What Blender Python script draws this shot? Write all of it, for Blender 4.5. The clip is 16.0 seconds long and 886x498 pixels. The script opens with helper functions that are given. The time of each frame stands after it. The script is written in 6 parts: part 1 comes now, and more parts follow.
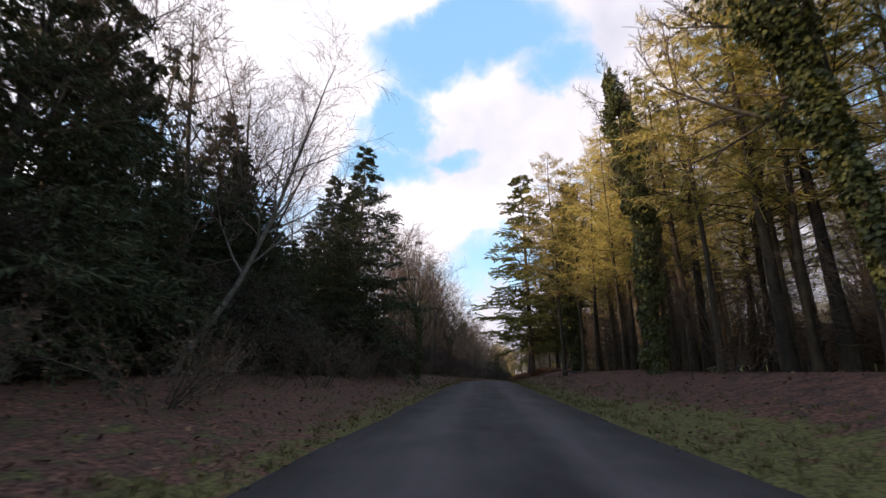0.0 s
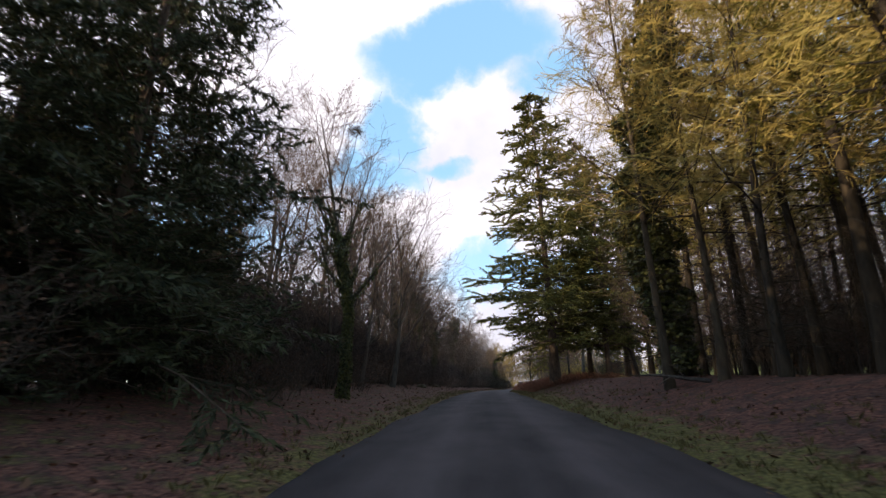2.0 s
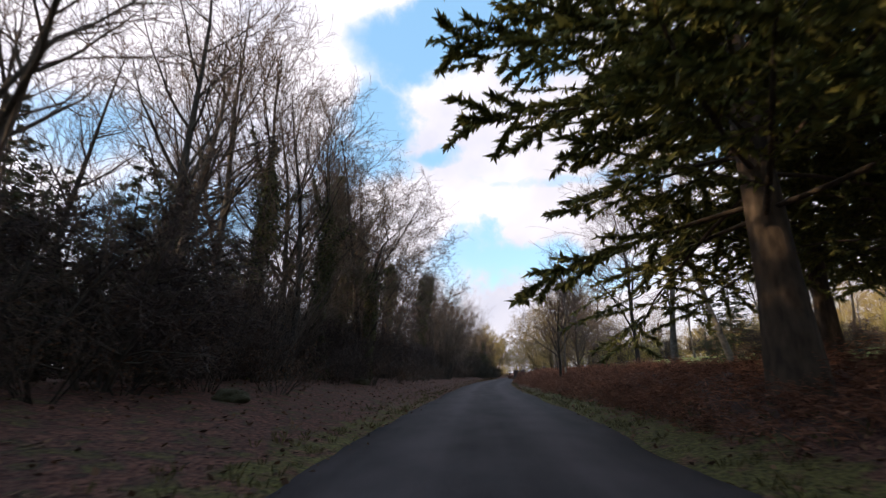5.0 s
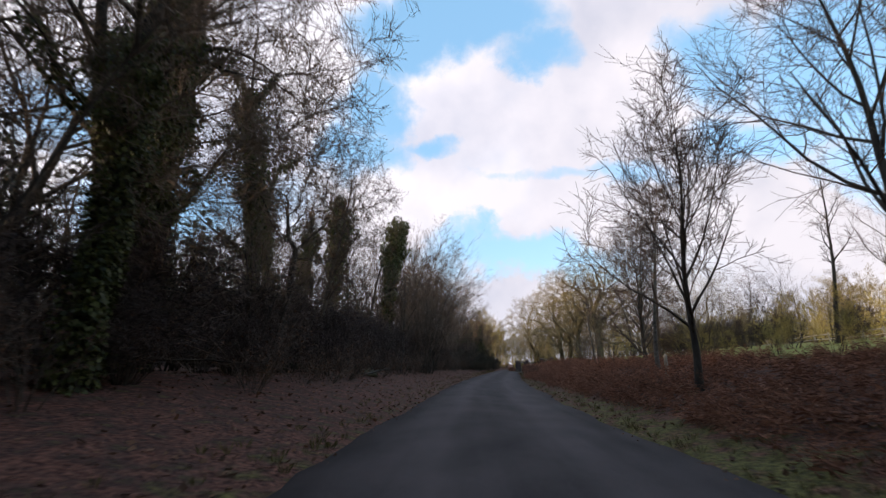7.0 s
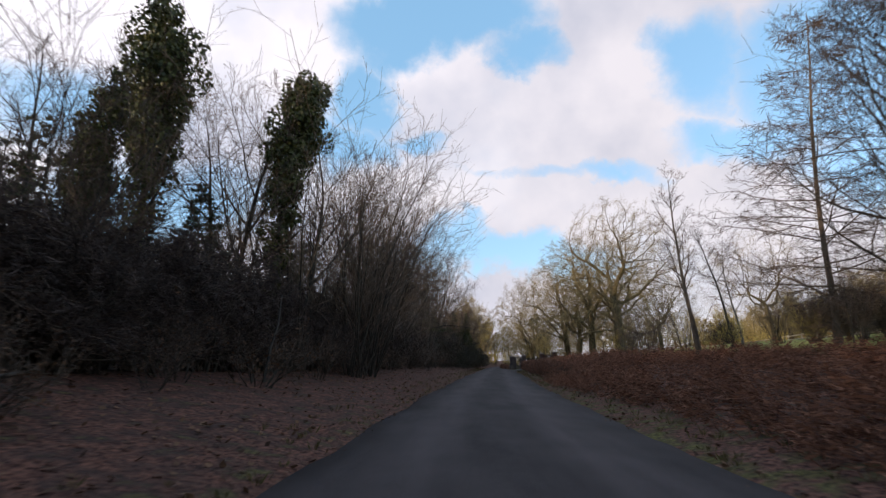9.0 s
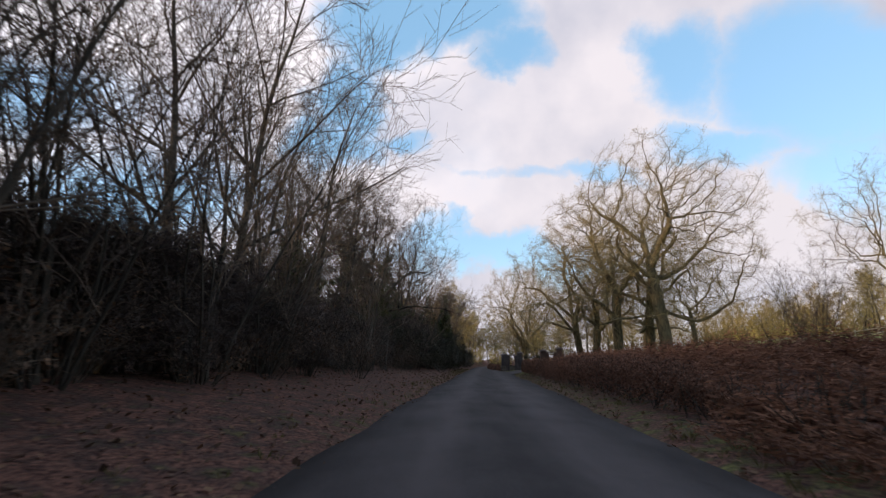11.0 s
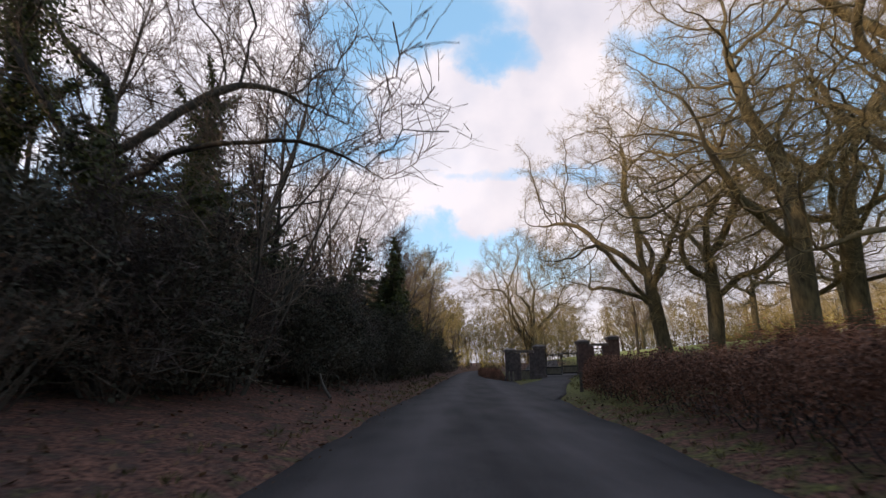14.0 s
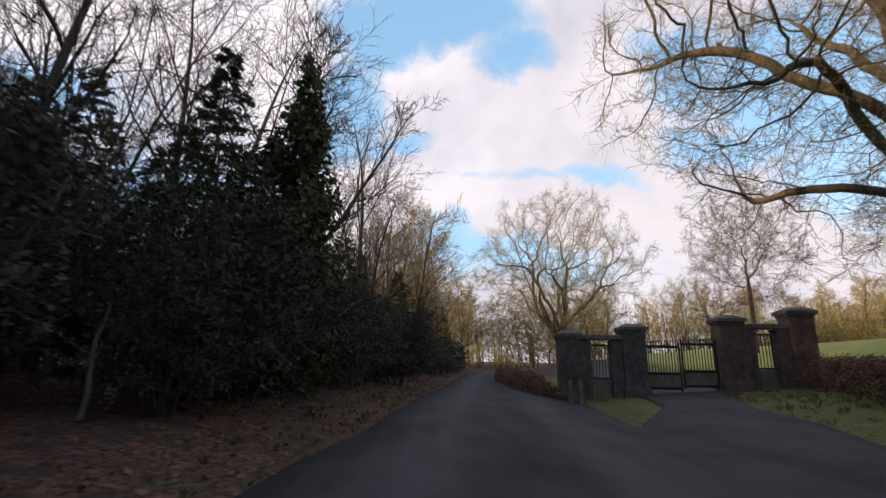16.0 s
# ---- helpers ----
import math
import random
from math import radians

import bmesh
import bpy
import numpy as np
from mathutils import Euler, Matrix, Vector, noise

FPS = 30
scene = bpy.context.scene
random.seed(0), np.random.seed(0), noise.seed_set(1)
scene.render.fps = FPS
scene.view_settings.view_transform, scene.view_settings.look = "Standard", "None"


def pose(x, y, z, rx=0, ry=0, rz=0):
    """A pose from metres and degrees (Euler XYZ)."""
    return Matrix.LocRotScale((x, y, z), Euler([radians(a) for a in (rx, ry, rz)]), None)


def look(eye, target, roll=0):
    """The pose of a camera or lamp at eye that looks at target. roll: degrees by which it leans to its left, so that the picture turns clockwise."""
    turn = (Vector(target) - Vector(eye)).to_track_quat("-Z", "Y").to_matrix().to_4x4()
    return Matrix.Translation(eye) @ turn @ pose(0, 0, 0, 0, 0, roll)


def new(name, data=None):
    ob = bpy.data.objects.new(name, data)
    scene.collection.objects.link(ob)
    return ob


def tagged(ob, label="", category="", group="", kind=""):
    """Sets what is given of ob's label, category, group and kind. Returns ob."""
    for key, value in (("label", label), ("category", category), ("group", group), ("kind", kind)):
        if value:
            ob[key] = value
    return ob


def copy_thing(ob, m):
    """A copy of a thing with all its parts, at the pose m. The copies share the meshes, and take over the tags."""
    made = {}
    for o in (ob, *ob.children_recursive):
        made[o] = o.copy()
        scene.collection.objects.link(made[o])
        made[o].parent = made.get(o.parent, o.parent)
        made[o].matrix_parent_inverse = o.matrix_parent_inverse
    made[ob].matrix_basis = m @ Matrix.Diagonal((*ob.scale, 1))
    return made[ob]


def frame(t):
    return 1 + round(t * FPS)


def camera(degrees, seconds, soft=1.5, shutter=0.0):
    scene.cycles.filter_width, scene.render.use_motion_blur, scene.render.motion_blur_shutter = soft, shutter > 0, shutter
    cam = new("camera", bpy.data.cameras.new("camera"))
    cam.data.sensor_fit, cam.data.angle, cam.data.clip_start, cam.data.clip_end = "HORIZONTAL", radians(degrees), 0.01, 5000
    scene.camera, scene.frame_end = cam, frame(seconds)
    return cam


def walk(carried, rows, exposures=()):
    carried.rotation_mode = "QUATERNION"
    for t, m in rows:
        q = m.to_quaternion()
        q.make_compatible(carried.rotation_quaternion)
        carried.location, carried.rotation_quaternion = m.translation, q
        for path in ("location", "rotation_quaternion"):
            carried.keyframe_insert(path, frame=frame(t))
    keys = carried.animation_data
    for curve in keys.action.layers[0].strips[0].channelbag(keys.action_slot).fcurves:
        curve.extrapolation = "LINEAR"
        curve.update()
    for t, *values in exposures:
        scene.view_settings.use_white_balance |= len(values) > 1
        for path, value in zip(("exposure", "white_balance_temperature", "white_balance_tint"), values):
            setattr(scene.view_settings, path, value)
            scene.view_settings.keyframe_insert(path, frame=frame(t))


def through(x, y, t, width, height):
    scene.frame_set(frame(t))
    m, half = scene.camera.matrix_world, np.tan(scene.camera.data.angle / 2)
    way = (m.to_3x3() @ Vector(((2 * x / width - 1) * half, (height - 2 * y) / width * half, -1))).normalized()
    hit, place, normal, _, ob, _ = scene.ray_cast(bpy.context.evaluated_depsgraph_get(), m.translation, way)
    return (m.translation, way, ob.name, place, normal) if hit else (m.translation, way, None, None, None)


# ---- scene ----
import collections

cam = camera(86.0, 16.0, soft=1.35, shutter=0.16)
# seconds, x, y, z, heading to the left of +y, pitch up, lean
DRIVE = [
    (0.0, 0.002, -0.000, 1.133, 5.76, 15.47, 0.52),
    (0.5, -0.162, 5.128, 1.137, 5.74, 15.77, 0.39),
    (1.0, -0.322, 10.246, 1.142, 5.57, 16.02, 0.26),
    (1.5, -0.461, 15.340, 1.149, 5.27, 16.30, 0.03),
    (2.0, -0.559, 20.441, 1.155, 4.94, 16.35, -0.32),
    (2.5, -0.637, 25.520, 1.159, 4.62, 16.36, -0.44),
    (3.0, -0.704, 30.597, 1.160, 4.35, 16.27, -0.45),
    (3.5, -0.746, 35.681, 1.159, 4.07, 16.04, -0.30),
    (4.0, -0.764, 40.771, 1.158, 3.80, 15.69, -0.18),
    (4.5, -0.760, 45.869, 1.159, 3.56, 15.28, -0.15),
    (5.0, -0.737, 50.975, 1.160, 3.37, 14.85, -0.21),
    (5.5, -0.699, 56.089, 1.161, 3.24, 14.44, -0.31),
    (6.0, -0.645, 61.212, 1.160, 3.19, 14.09, -0.33),
    (6.5, -0.583, 66.339, 1.156, 3.17, 13.91, -0.10),
    (7.0, -0.501, 71.480, 1.152, 2.92, 13.81, 0.21),
    (7.5, -0.412, 76.586, 1.150, 2.67, 13.92, 0.17),
    (8.0, -0.304, 81.643, 1.146, 2.27, 13.88, 0.21),
    (8.5, -0.161, 86.611, 1.140, 1.73, 13.63, 0.20),
    (9.0, 0.012, 91.509, 1.138, 1.28, 13.43, 0.15),
    (9.5, 0.251, 96.439, 1.139, 0.72, 13.30, -0.00),
    (10.0, 0.532, 101.386, 1.144, 0.22, 13.26, -0.03),
    (10.5, 0.855, 106.351, 1.149, -0.22, 13.28, 0.05),
    (11.0, 1.216, 111.333, 1.155, -0.62, 13.35, 0.21),
    (11.5, 1.612, 116.334, 1.160, -1.00, 13.45, 0.41),
    (12.0, 2.044, 121.352, 1.163, -1.37, 13.55, 0.54),
    (12.5, 2.512, 126.390, 1.162, -1.75, 13.64, 0.32),
    (13.0, 3.001, 131.420, 1.154, -2.02, 13.48, -0.06),
    (13.5, 3.506, 136.379, 1.144, -2.26, 13.60, -0.41),
    (14.0, 4.001, 141.235, 1.134, -2.29, 13.76, -0.77),
    (14.5, 4.469, 145.986, 1.126, -2.10, 13.73, -1.01),
    (15.0, 4.901, 150.588, 1.120, -1.71, 13.59, -0.59),
    (15.5, 5.286, 155.069, 1.118, -1.18, 13.61, 0.18),
    (16.0, 5.627, 159.480, 1.117, -0.60, 13.51, 0.81),
]


def rise_of_lane(y):
    """The lane climbs to a low crest near y = 65 and runs level from there on."""
    y = np.asarray(y, float)
    knots, slopes = [-60, -10, 0, 10, 20, 30, 40, 50, 60, 72], [0.010, 0.014, 0.017, 0.021, 0.023, 0.023, 0.019, 0.013, 0.006, 0.0]
    line = np.arange(-60, 73, 1.0)
    height = np.cumsum(np.interp(line, knots, slopes))
    return np.interp(y, line, height - height[-1])


def eye_pose(x, y, z, yaw, pitch, lean):
    a, b = radians(yaw), radians(pitch)
    z = z + float(rise_of_lane(y))
    ahead = Vector((-math.sin(a) * math.cos(b), math.cos(a) * math.cos(b), math.sin(b)))
    return look((x, y, z), Vector((x, y, z)) + ahead * 10, lean)


# the film's camera opens up a little in the darker wood: seconds, stops, kelvin, tint
walk(cam, [(t, eye_pose(*p)) for t, *p in DRIVE], [(0.0, 0.37, 6520, 20), (2.0, 0.44, 6500, 20), (3.2, 0.38, 6480, 20), (6.5, 0.29, 6440, 19), (8.8, 0.08, 6420, 18), (12.5, 0.10, 6640, 20), (14.5, 0.21, 6640, 20.5), (16.0, 0.17, 6650, 20.5)])

# ---- light ----
SUN_ELEVATION, SUN_AZIMUTH = 10.8, 250.0  # azimuth clockwise from +y, the side that the light comes from


def nodes_of(tree):
    """Small helpers to write node sums as expressions."""
    def math_node(op, a, b=0.0, clamp=False):
        n = tree.nodes.new("ShaderNodeMath")
        n.operation, n.use_clamp = op, clamp
        for k, value in enumerate((a, b)):
            if isinstance(value, (int, float)):
                n.inputs[k].default_value = value
            else:
                tree.links.new(value, n.inputs[k])
        return n.outputs[0]
    return math_node


def build_sky():
    world = bpy.data.worlds.new("sky")
    scene.world = world
    world.use_nodes = True
    tree = world.node_tree
    tree.nodes.clear()
    f = nodes_of(tree)
    sky = tree.nodes.new("ShaderNodeTexSky")
    sky.sky_type, sky.sun_disc = "NISHITA", False
    sky.sun_elevation, sky.sun_rotation = radians(SUN_ELEVATION), radians(SUN_AZIMUTH)
    sky.air_density, sky.dust_density = 1.0, 0.6
    coord = tree.nodes.new("ShaderNodeTexCoord")
    split = tree.nodes.new("ShaderNodeSeparateXYZ")
    tree.links.new(coord.outputs["Generated"], split.inputs[0])
    x, y, z = split.outputs
    ahead = f("MAXIMUM", y, 0.12)
    # the layer of cloud as a plane overhead, so that it shrinks towards the horizon
    u0, w0 = f("DIVIDE", x, ahead), f("DIVIDE", z, ahead)
    wobble = tree.nodes.new("ShaderNodeTexNoise")
    wobble.inputs["Scale"].default_value, wobble.inputs["Detail"].default_value = 3.6, 7.0
    wobble.inputs["Roughness"].default_value = 0.6
    tree.links.new(coord.outputs["Generated"], wobble.inputs["Vector"])
    shift = tree.nodes.new("ShaderNodeSeparateColor")
    tree.links.new(wobble.outputs["Color"], shift.inputs[0])
    u = f("ADD", u0, f("MULTIPLY", f("SUBTRACT", shift.outputs[0], 0.5), 0.48))
    w = f("ADD", w0, f("MULTIPLY", f("SUBTRACT", shift.outputs[1], 0.5), 0.40))
    # gaps of blue between the clouds: centre, half width, half height, depth
    gaps = [(-0.06, 0.80, 0.30, 0.13, 1.5), (0.12, 0.71, 0.15, 0.07, 1.1), (-0.21, 0.62, 0.13, 0.16, 1.4),
            (-0.26, 0.46, 0.16, 0.10, 1.3), (-0.05, 0.47, 0.12, 0.05, 1.1),
            (0.60, 0.70, 0.18, 0.18, 1.5), (0.66, 0.49, 0.22, 0.08, 1.3), (0.95, 0.66, 0.34, 0.28, 1.7),
            (0.95, 0.42, 0.28, 0.08, 1.1), (0.30, 0.40, 0.20, 0.04, 1.0), (0.12, 0.20, 0.34, 0.07, 1.3), (-0.65, 0.36, 0.35, 0.14, 1.0), (-0.95, 0.60, 0.3, 0.14, 1.0)]
    total = None
    for a, b, half_w, half_h, depth in gaps:
        du = f("DIVIDE", f("SUBTRACT", u, a), half_w)
        dw = f("DIVIDE", f("SUBTRACT", w, b), half_h)
        blob = f("MULTIPLY", f("SUBTRACT", 1.0, f("ADD", f("MULTIPLY", du, du), f("MULTIPLY", dw, dw)), True), depth)
        total = blob if total is None else f("MAXIMUM", total, blob)
    fine = tree.nodes.new("ShaderNodeTexNoise")
    fine.inputs["Scale"].default_value, fine.inputs["Detail"].default_value = 3.2, 7.0
    tree.links.new(coord.outputs["Generated"], fine.inputs["Vector"])
    blue = f("ADD", total, f("MULTIPLY", f("SUBTRACT", fine.outputs["Fac"], 0.5), 1.5))
    behind = f("MULTIPLY", f("SUBTRACT", fine.outputs["Fac"], 0.30), 4.0)
    low = f("MULTIPLY", f("SUBTRACT", 1.25, w0), 4.0, True)
    front = f("MULTIPLY", f("MULTIPLY", f("SUBTRACT", y, 0.12), 8.0, True), low)
    blue = f("ADD", f("MULTIPLY", blue, front), f("MULTIPLY", behind, f("SUBTRACT", 1.0, front)))
    ramp = tree.nodes.new("ShaderNodeMapRange")
    ramp.interpolation_type = "SMOOTHSTEP"
    ramp.inputs["From Min"].default_value, ramp.inputs["From Max"].default_value = 0.0, 1.15
    ramp.inputs["To Min"].default_value, ramp.inputs["To Max"].default_value = 1.0, 0.0
    tree.links.new(blue, ramp.inputs[0])
    tint = tree.nodes.new("ShaderNodeValToRGB")
    tint.color_ramp.elements[0].color = (0.66, 0.70, 0.78, 1)
    tint.color_ramp.elements[0].position = 0.30
    tint.color_ramp.elements[1].color = (0.97, 0.96, 0.975, 1)
    tint.color_ramp.elements[1].position = 0.58
    puff = tree.nodes.new("ShaderNodeTexNoise")
    puff.inputs["Scale"].default_value, puff.inputs["Detail"].default_value = 4.2, 5.0
    tree.links.new(coord.outputs["Generated"], puff.inputs["Vector"])
    tree.links.new(puff.outputs["Fac"], tint.inputs[0])
    clear, cloud = tree.nodes.new("ShaderNodeBackground"), tree.nodes.new("ShaderNodeBackground")
    # a thin bright veil over the clear air
    veil = tree.nodes.new("ShaderNodeMix")
    veil.data_type, veil.blend_type = "RGBA", "ADD"
    veil.inputs["Factor"].default_value = 1.0
    tree.links.new(sky.outputs[0], veil.inputs["A"])
    veil.inputs["B"].default_value = (1.2, 2.7, 3.9, 1)
    tree.links.new(veil.outputs["Result"], clear.inputs[0])
    tree.links.new(tint.outputs[0], cloud.inputs[0])
    # clouds are brighter towards the sun
    az, el = radians(SUN_AZIMUTH), radians(SUN_ELEVATION)
    near_sun = f("ADD", f("ADD", f("MULTIPLY", x, math.sin(az) * math.cos(el)), f("MULTIPLY", y, math.cos(az) * math.cos(el))), f("MULTIPLY", z, math.sin(el)))
    glow = f("POWER", f("MAXIMUM", f("MULTIPLY", f("ADD", near_sun, 1.0), 0.5), 0.0), 2.0)
    tree.links.new(f("ADD", f("MULTIPLY", glow, 0.62), 0.80), cloud.inputs[1])
    clear.inputs[1].default_value = 0.135
    mix, out = tree.nodes.new("ShaderNodeMixShader"), tree.nodes.new("ShaderNodeOutputWorld")
    tree.links.new(ramp.outputs[0], mix.inputs[0])
    tree.links.new(clear.outputs[0], mix.inputs[1])
    tree.links.new(cloud.outputs[0], mix.inputs[2])
    tree.links.new(mix.outputs[0], out.inputs[0])


build_sky()
sun_data = bpy.data.lights.new("sun", "SUN")
sun_data.energy, sun_data.angle, sun_data.color = 5.0, radians(0.6), (1.0, 0.80, 0.50)
sun = new("sun", sun_data)
a, e = radians(SUN_AZIMUTH), radians(SUN_ELEVATION)
toward = Vector((math.sin(a) * math.cos(e), math.cos(a) * math.cos(e), math.sin(e)))
sun.matrix_world = look(toward * 200, (0, 0, 0))

# ---- materials ----
def material(name, low, high, scale=6.0, rough=0.85, bump=0.3, bump_scale=None, coarse=0.6, vary="", metal=0.0, stretch=(1, 1, 1), through=0.0, hue=0.0):
    """Two-scale procedural surface between two base colours. vary: 'object' or 'island' shifts the value piece by piece."""
    m = bpy.data.materials.new(name)
    m.use_nodes = True
    tree = m.node_tree
    shader = tree.nodes["Principled BSDF"]
    f = nodes_of(tree)
    coord = tree.nodes.new("ShaderNodeTexCoord")
    mapping = tree.nodes.new("ShaderNodeMapping")
    mapping.inputs["Scale"].default_value = stretch
    tree.links.new(coord.outputs["Object"], mapping.inputs[0])
    grain, patch = tree.nodes.new("ShaderNodeTexNoise"), tree.nodes.new("ShaderNodeTexNoise")
    for n, s, d in ((grain, scale, 5.0), (patch, coarse, 3.0)):
        n.inputs["Scale"].default_value, n.inputs["Detail"].default_value = s, d
        tree.links.new(mapping.outputs[0], n.inputs["Vector"])
    value = f("ADD", f("MULTIPLY", grain.outputs["Fac"], 0.6), f("MULTIPLY", patch.outputs["Fac"], 0.4))
    value = f("ADD", f("MULTIPLY", f("SUBTRACT", value, 0.5), 2.6), 0.5)
    if vary == "object":
        info = tree.nodes.new("ShaderNodeObjectInfo")
        value = f("ADD", value, f("MULTIPLY", f("SUBTRACT", info.outputs["Random"], 0.5), 0.7))
    elif vary == "island":
        info = tree.nodes.new("ShaderNodeNewGeometry")
        value = f("ADD", f("MULTIPLY", value, 0.6), f("MULTIPLY", f("SUBTRACT", info.outputs["Random Per Island"], 0.3), 0.9))
    value = f("ADD", value, 0.0, True)
    mix = tree.nodes.new("ShaderNodeMix")
    mix.data_type = "RGBA"
    mix.inputs["A"].default_value, mix.inputs["B"].default_value = (*low, 1), (*high, 1)
    tree.links.new(value, mix.inputs["Factor"])
    tree.links.new(mix.outputs["Result"], shader.inputs["Base Color"])
    shader.inputs["Roughness"].default_value, shader.inputs["Metallic"].default_value = rough, metal
    shader.inputs["Specular IOR Level"].default_value = 0.25
    if bump:
        b = tree.nodes.new("ShaderNodeBump")
        b.inputs["Strength"].default_value, b.inputs["Distance"].default_value = bump, 0.03
        bn = grain
        if bump_scale:
            bn = tree.nodes.new("ShaderNodeTexNoise")
            bn.inputs["Scale"].default_value, bn.inputs["Detail"].default_value = bump_scale, 4.0
            tree.links.new(mapping.outputs[0], bn.inputs["Vector"])
        tree.links.new(bn.outputs["Fac"], b.inputs["Height"])
        tree.links.new(b.outputs[0], shader.inputs["Normal"])
    if through:
        leaf = tree.nodes.new("ShaderNodeBsdfTranslucent")
        tree.links.new(mix.outputs["Result"], leaf.inputs[0])
        both = tree.nodes.new("ShaderNodeMixShader")
        both.inputs[0].default_value = through
        tree.links.new(shader.outputs[0], both.inputs[1])
        tree.links.new(leaf.outputs[0], both.inputs[2])
        tree.links.new(both.outputs[0], tree.nodes["Material Output"].inputs[0])
    return m


BARK_GREY = material("bark_grey", (0.026, 0.021, 0.017), (0.11, 0.088, 0.066), 9, bump=0.8, stretch=(1, 1, 0.25), vary="object")
BARK_OAK = material("bark_oak", (0.036, 0.028, 0.017), (0.165, 0.13, 0.072), 7, bump=0.9, stretch=(1, 1, 0.3))
BARK_BIRCH = material("bark_birch", (0.05, 0.043, 0.036), (0.21, 0.183, 0.15), 5, bump=0.4, stretch=(1, 1, 1.4))
BARK_FIR = material("bark_fir", (0.05, 0.035, 0.025), (0.17, 0.12, 0.085), 8, bump=0.8, stretch=(1, 1, 0.3), vary="object")
BARK_LARCH = material("bark_larch", (0.022, 0.017, 0.012), (0.085, 0.063, 0.038), 7, bump=0.8, stretch=(1, 1, 0.3), vary="object")
TWIG_BROWN = material("twig_brown", (0.06, 0.04, 0.032), (0.19, 0.135, 0.095), 3, bump=0, vary="object")
TWIG_OAK = material("twig_oak", (0.11, 0.083, 0.042), (0.34, 0.265, 0.132), 2, bump=0)
TWIG_GOLD = material("twig_gold", (0.24, 0.18, 0.05), (0.52, 0.41, 0.12), 1.2, bump=0, vary="object")
TWIG_FAR = material("twig_far", (0.13, 0.098, 0.040), (0.36, 0.27, 0.10), 1.2, bump=0, vary="object")
TWIG_OLIVE = material("twig_olive", (0.065, 0.05, 0.019), (0.21, 0.16, 0.055), 0.4, bump=0, vary="island")
TWIG_BIRCH = material("twig_birch", (0.10, 0.06, 0.055), (0.25, 0.17, 0.14), 3, bump=0)
NEEDLE_DARK = material("needle_dark", (0.024, 0.031, 0.017), (0.100, 0.112, 0.050), 1.5, 0.7, 0, vary="island", through=0.15)
NEEDLE_FIR = material("needle_fir", (0.055, 0.062, 0.02), (0.29, 0.265, 0.068), 1.5, 0.7, 0, vary="island", through=0.2)
NEEDLE_GOLD = material("needle_gold", (0.10, 0.095, 0.02), (0.36, 0.31, 0.065), 0.8, 0.7, 0, vary="island", through=0.3)
IVY = material("ivy_leaf", (0.022, 0.029, 0.010), (0.12, 0.122, 0.032), 2, 0.5, 0, vary="island", through=0.15)
HOLLY = material("holly_leaf", (0.026, 0.023, 0.017), (0.086, 0.075, 0.050), 2, 0.8, 0, vary="island", through=0.1)
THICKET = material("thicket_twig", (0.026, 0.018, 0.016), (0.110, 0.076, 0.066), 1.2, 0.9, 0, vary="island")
BRACKEN = material("bracken", (0.08, 0.032, 0.021), (0.36, 0.165, 0.098), 1.0, 0.85, 0, vary="island", through=0.3)
HEDGE = material("hedge_leaf", (0.062, 0.028, 0.020), (0.27, 0.128, 0.080), 1.0, 0.8, 0, vary="island", through=0.2)
LITTER = material("leaf_litter", (0.05, 0.027, 0.018), (0.22, 0.12, 0.068), 1.0, 0.8, 0, vary="island", through=0.15)
GRASS = material("grass_blade", (0.042, 0.038, 0.012), (0.17, 0.14, 0.048), 0.7, 0.7, 0, vary="island", through=0.3)
STONE = material("gate_stone", (0.040, 0.030, 0.029), (0.128, 0.096, 0.090), 5, bump=0.5, coarse=1.2, bump_scale=22)
STONE_CAP = material("gate_cap_stone", (0.06, 0.048, 0.043), (0.19, 0.152, 0.135), 7, bump=0.6, coarse=1.4, bump_scale=25)
IRON = material("painted_iron", (0.012, 0.011, 0.01), (0.04, 0.034, 0.03), 18, 0.55, 0.2, metal=0.3)
FENCE_WOOD = material("fence_wood", (0.20, 0.17, 0.13), (0.45, 0.40, 0.33), 10, bump=0.5, stretch=(1, 1, 0.3))
DEADWOOD = material("dead_wood", (0.035, 0.029, 0.025), (0.125, 0.102, 0.083), 10, bump=0.6, vary="object")
MOSS = material("mossy_stump", (0.03, 0.028, 0.013), (0.10, 0.085, 0.045), 12, bump=0.8)
PANEL_WOOD = material("panel_wood", (0.075, 0.062, 0.046), (0.20, 0.165, 0.12), 10, bump=0.5, stretch=(1, 1, 0.3))
BRICK_STONE = material("red_gate_stone", (0.052, 0.031, 0.028), (0.165, 0.098, 0.082), 5, bump=0.5, coarse=1.2, bump_scale=22)


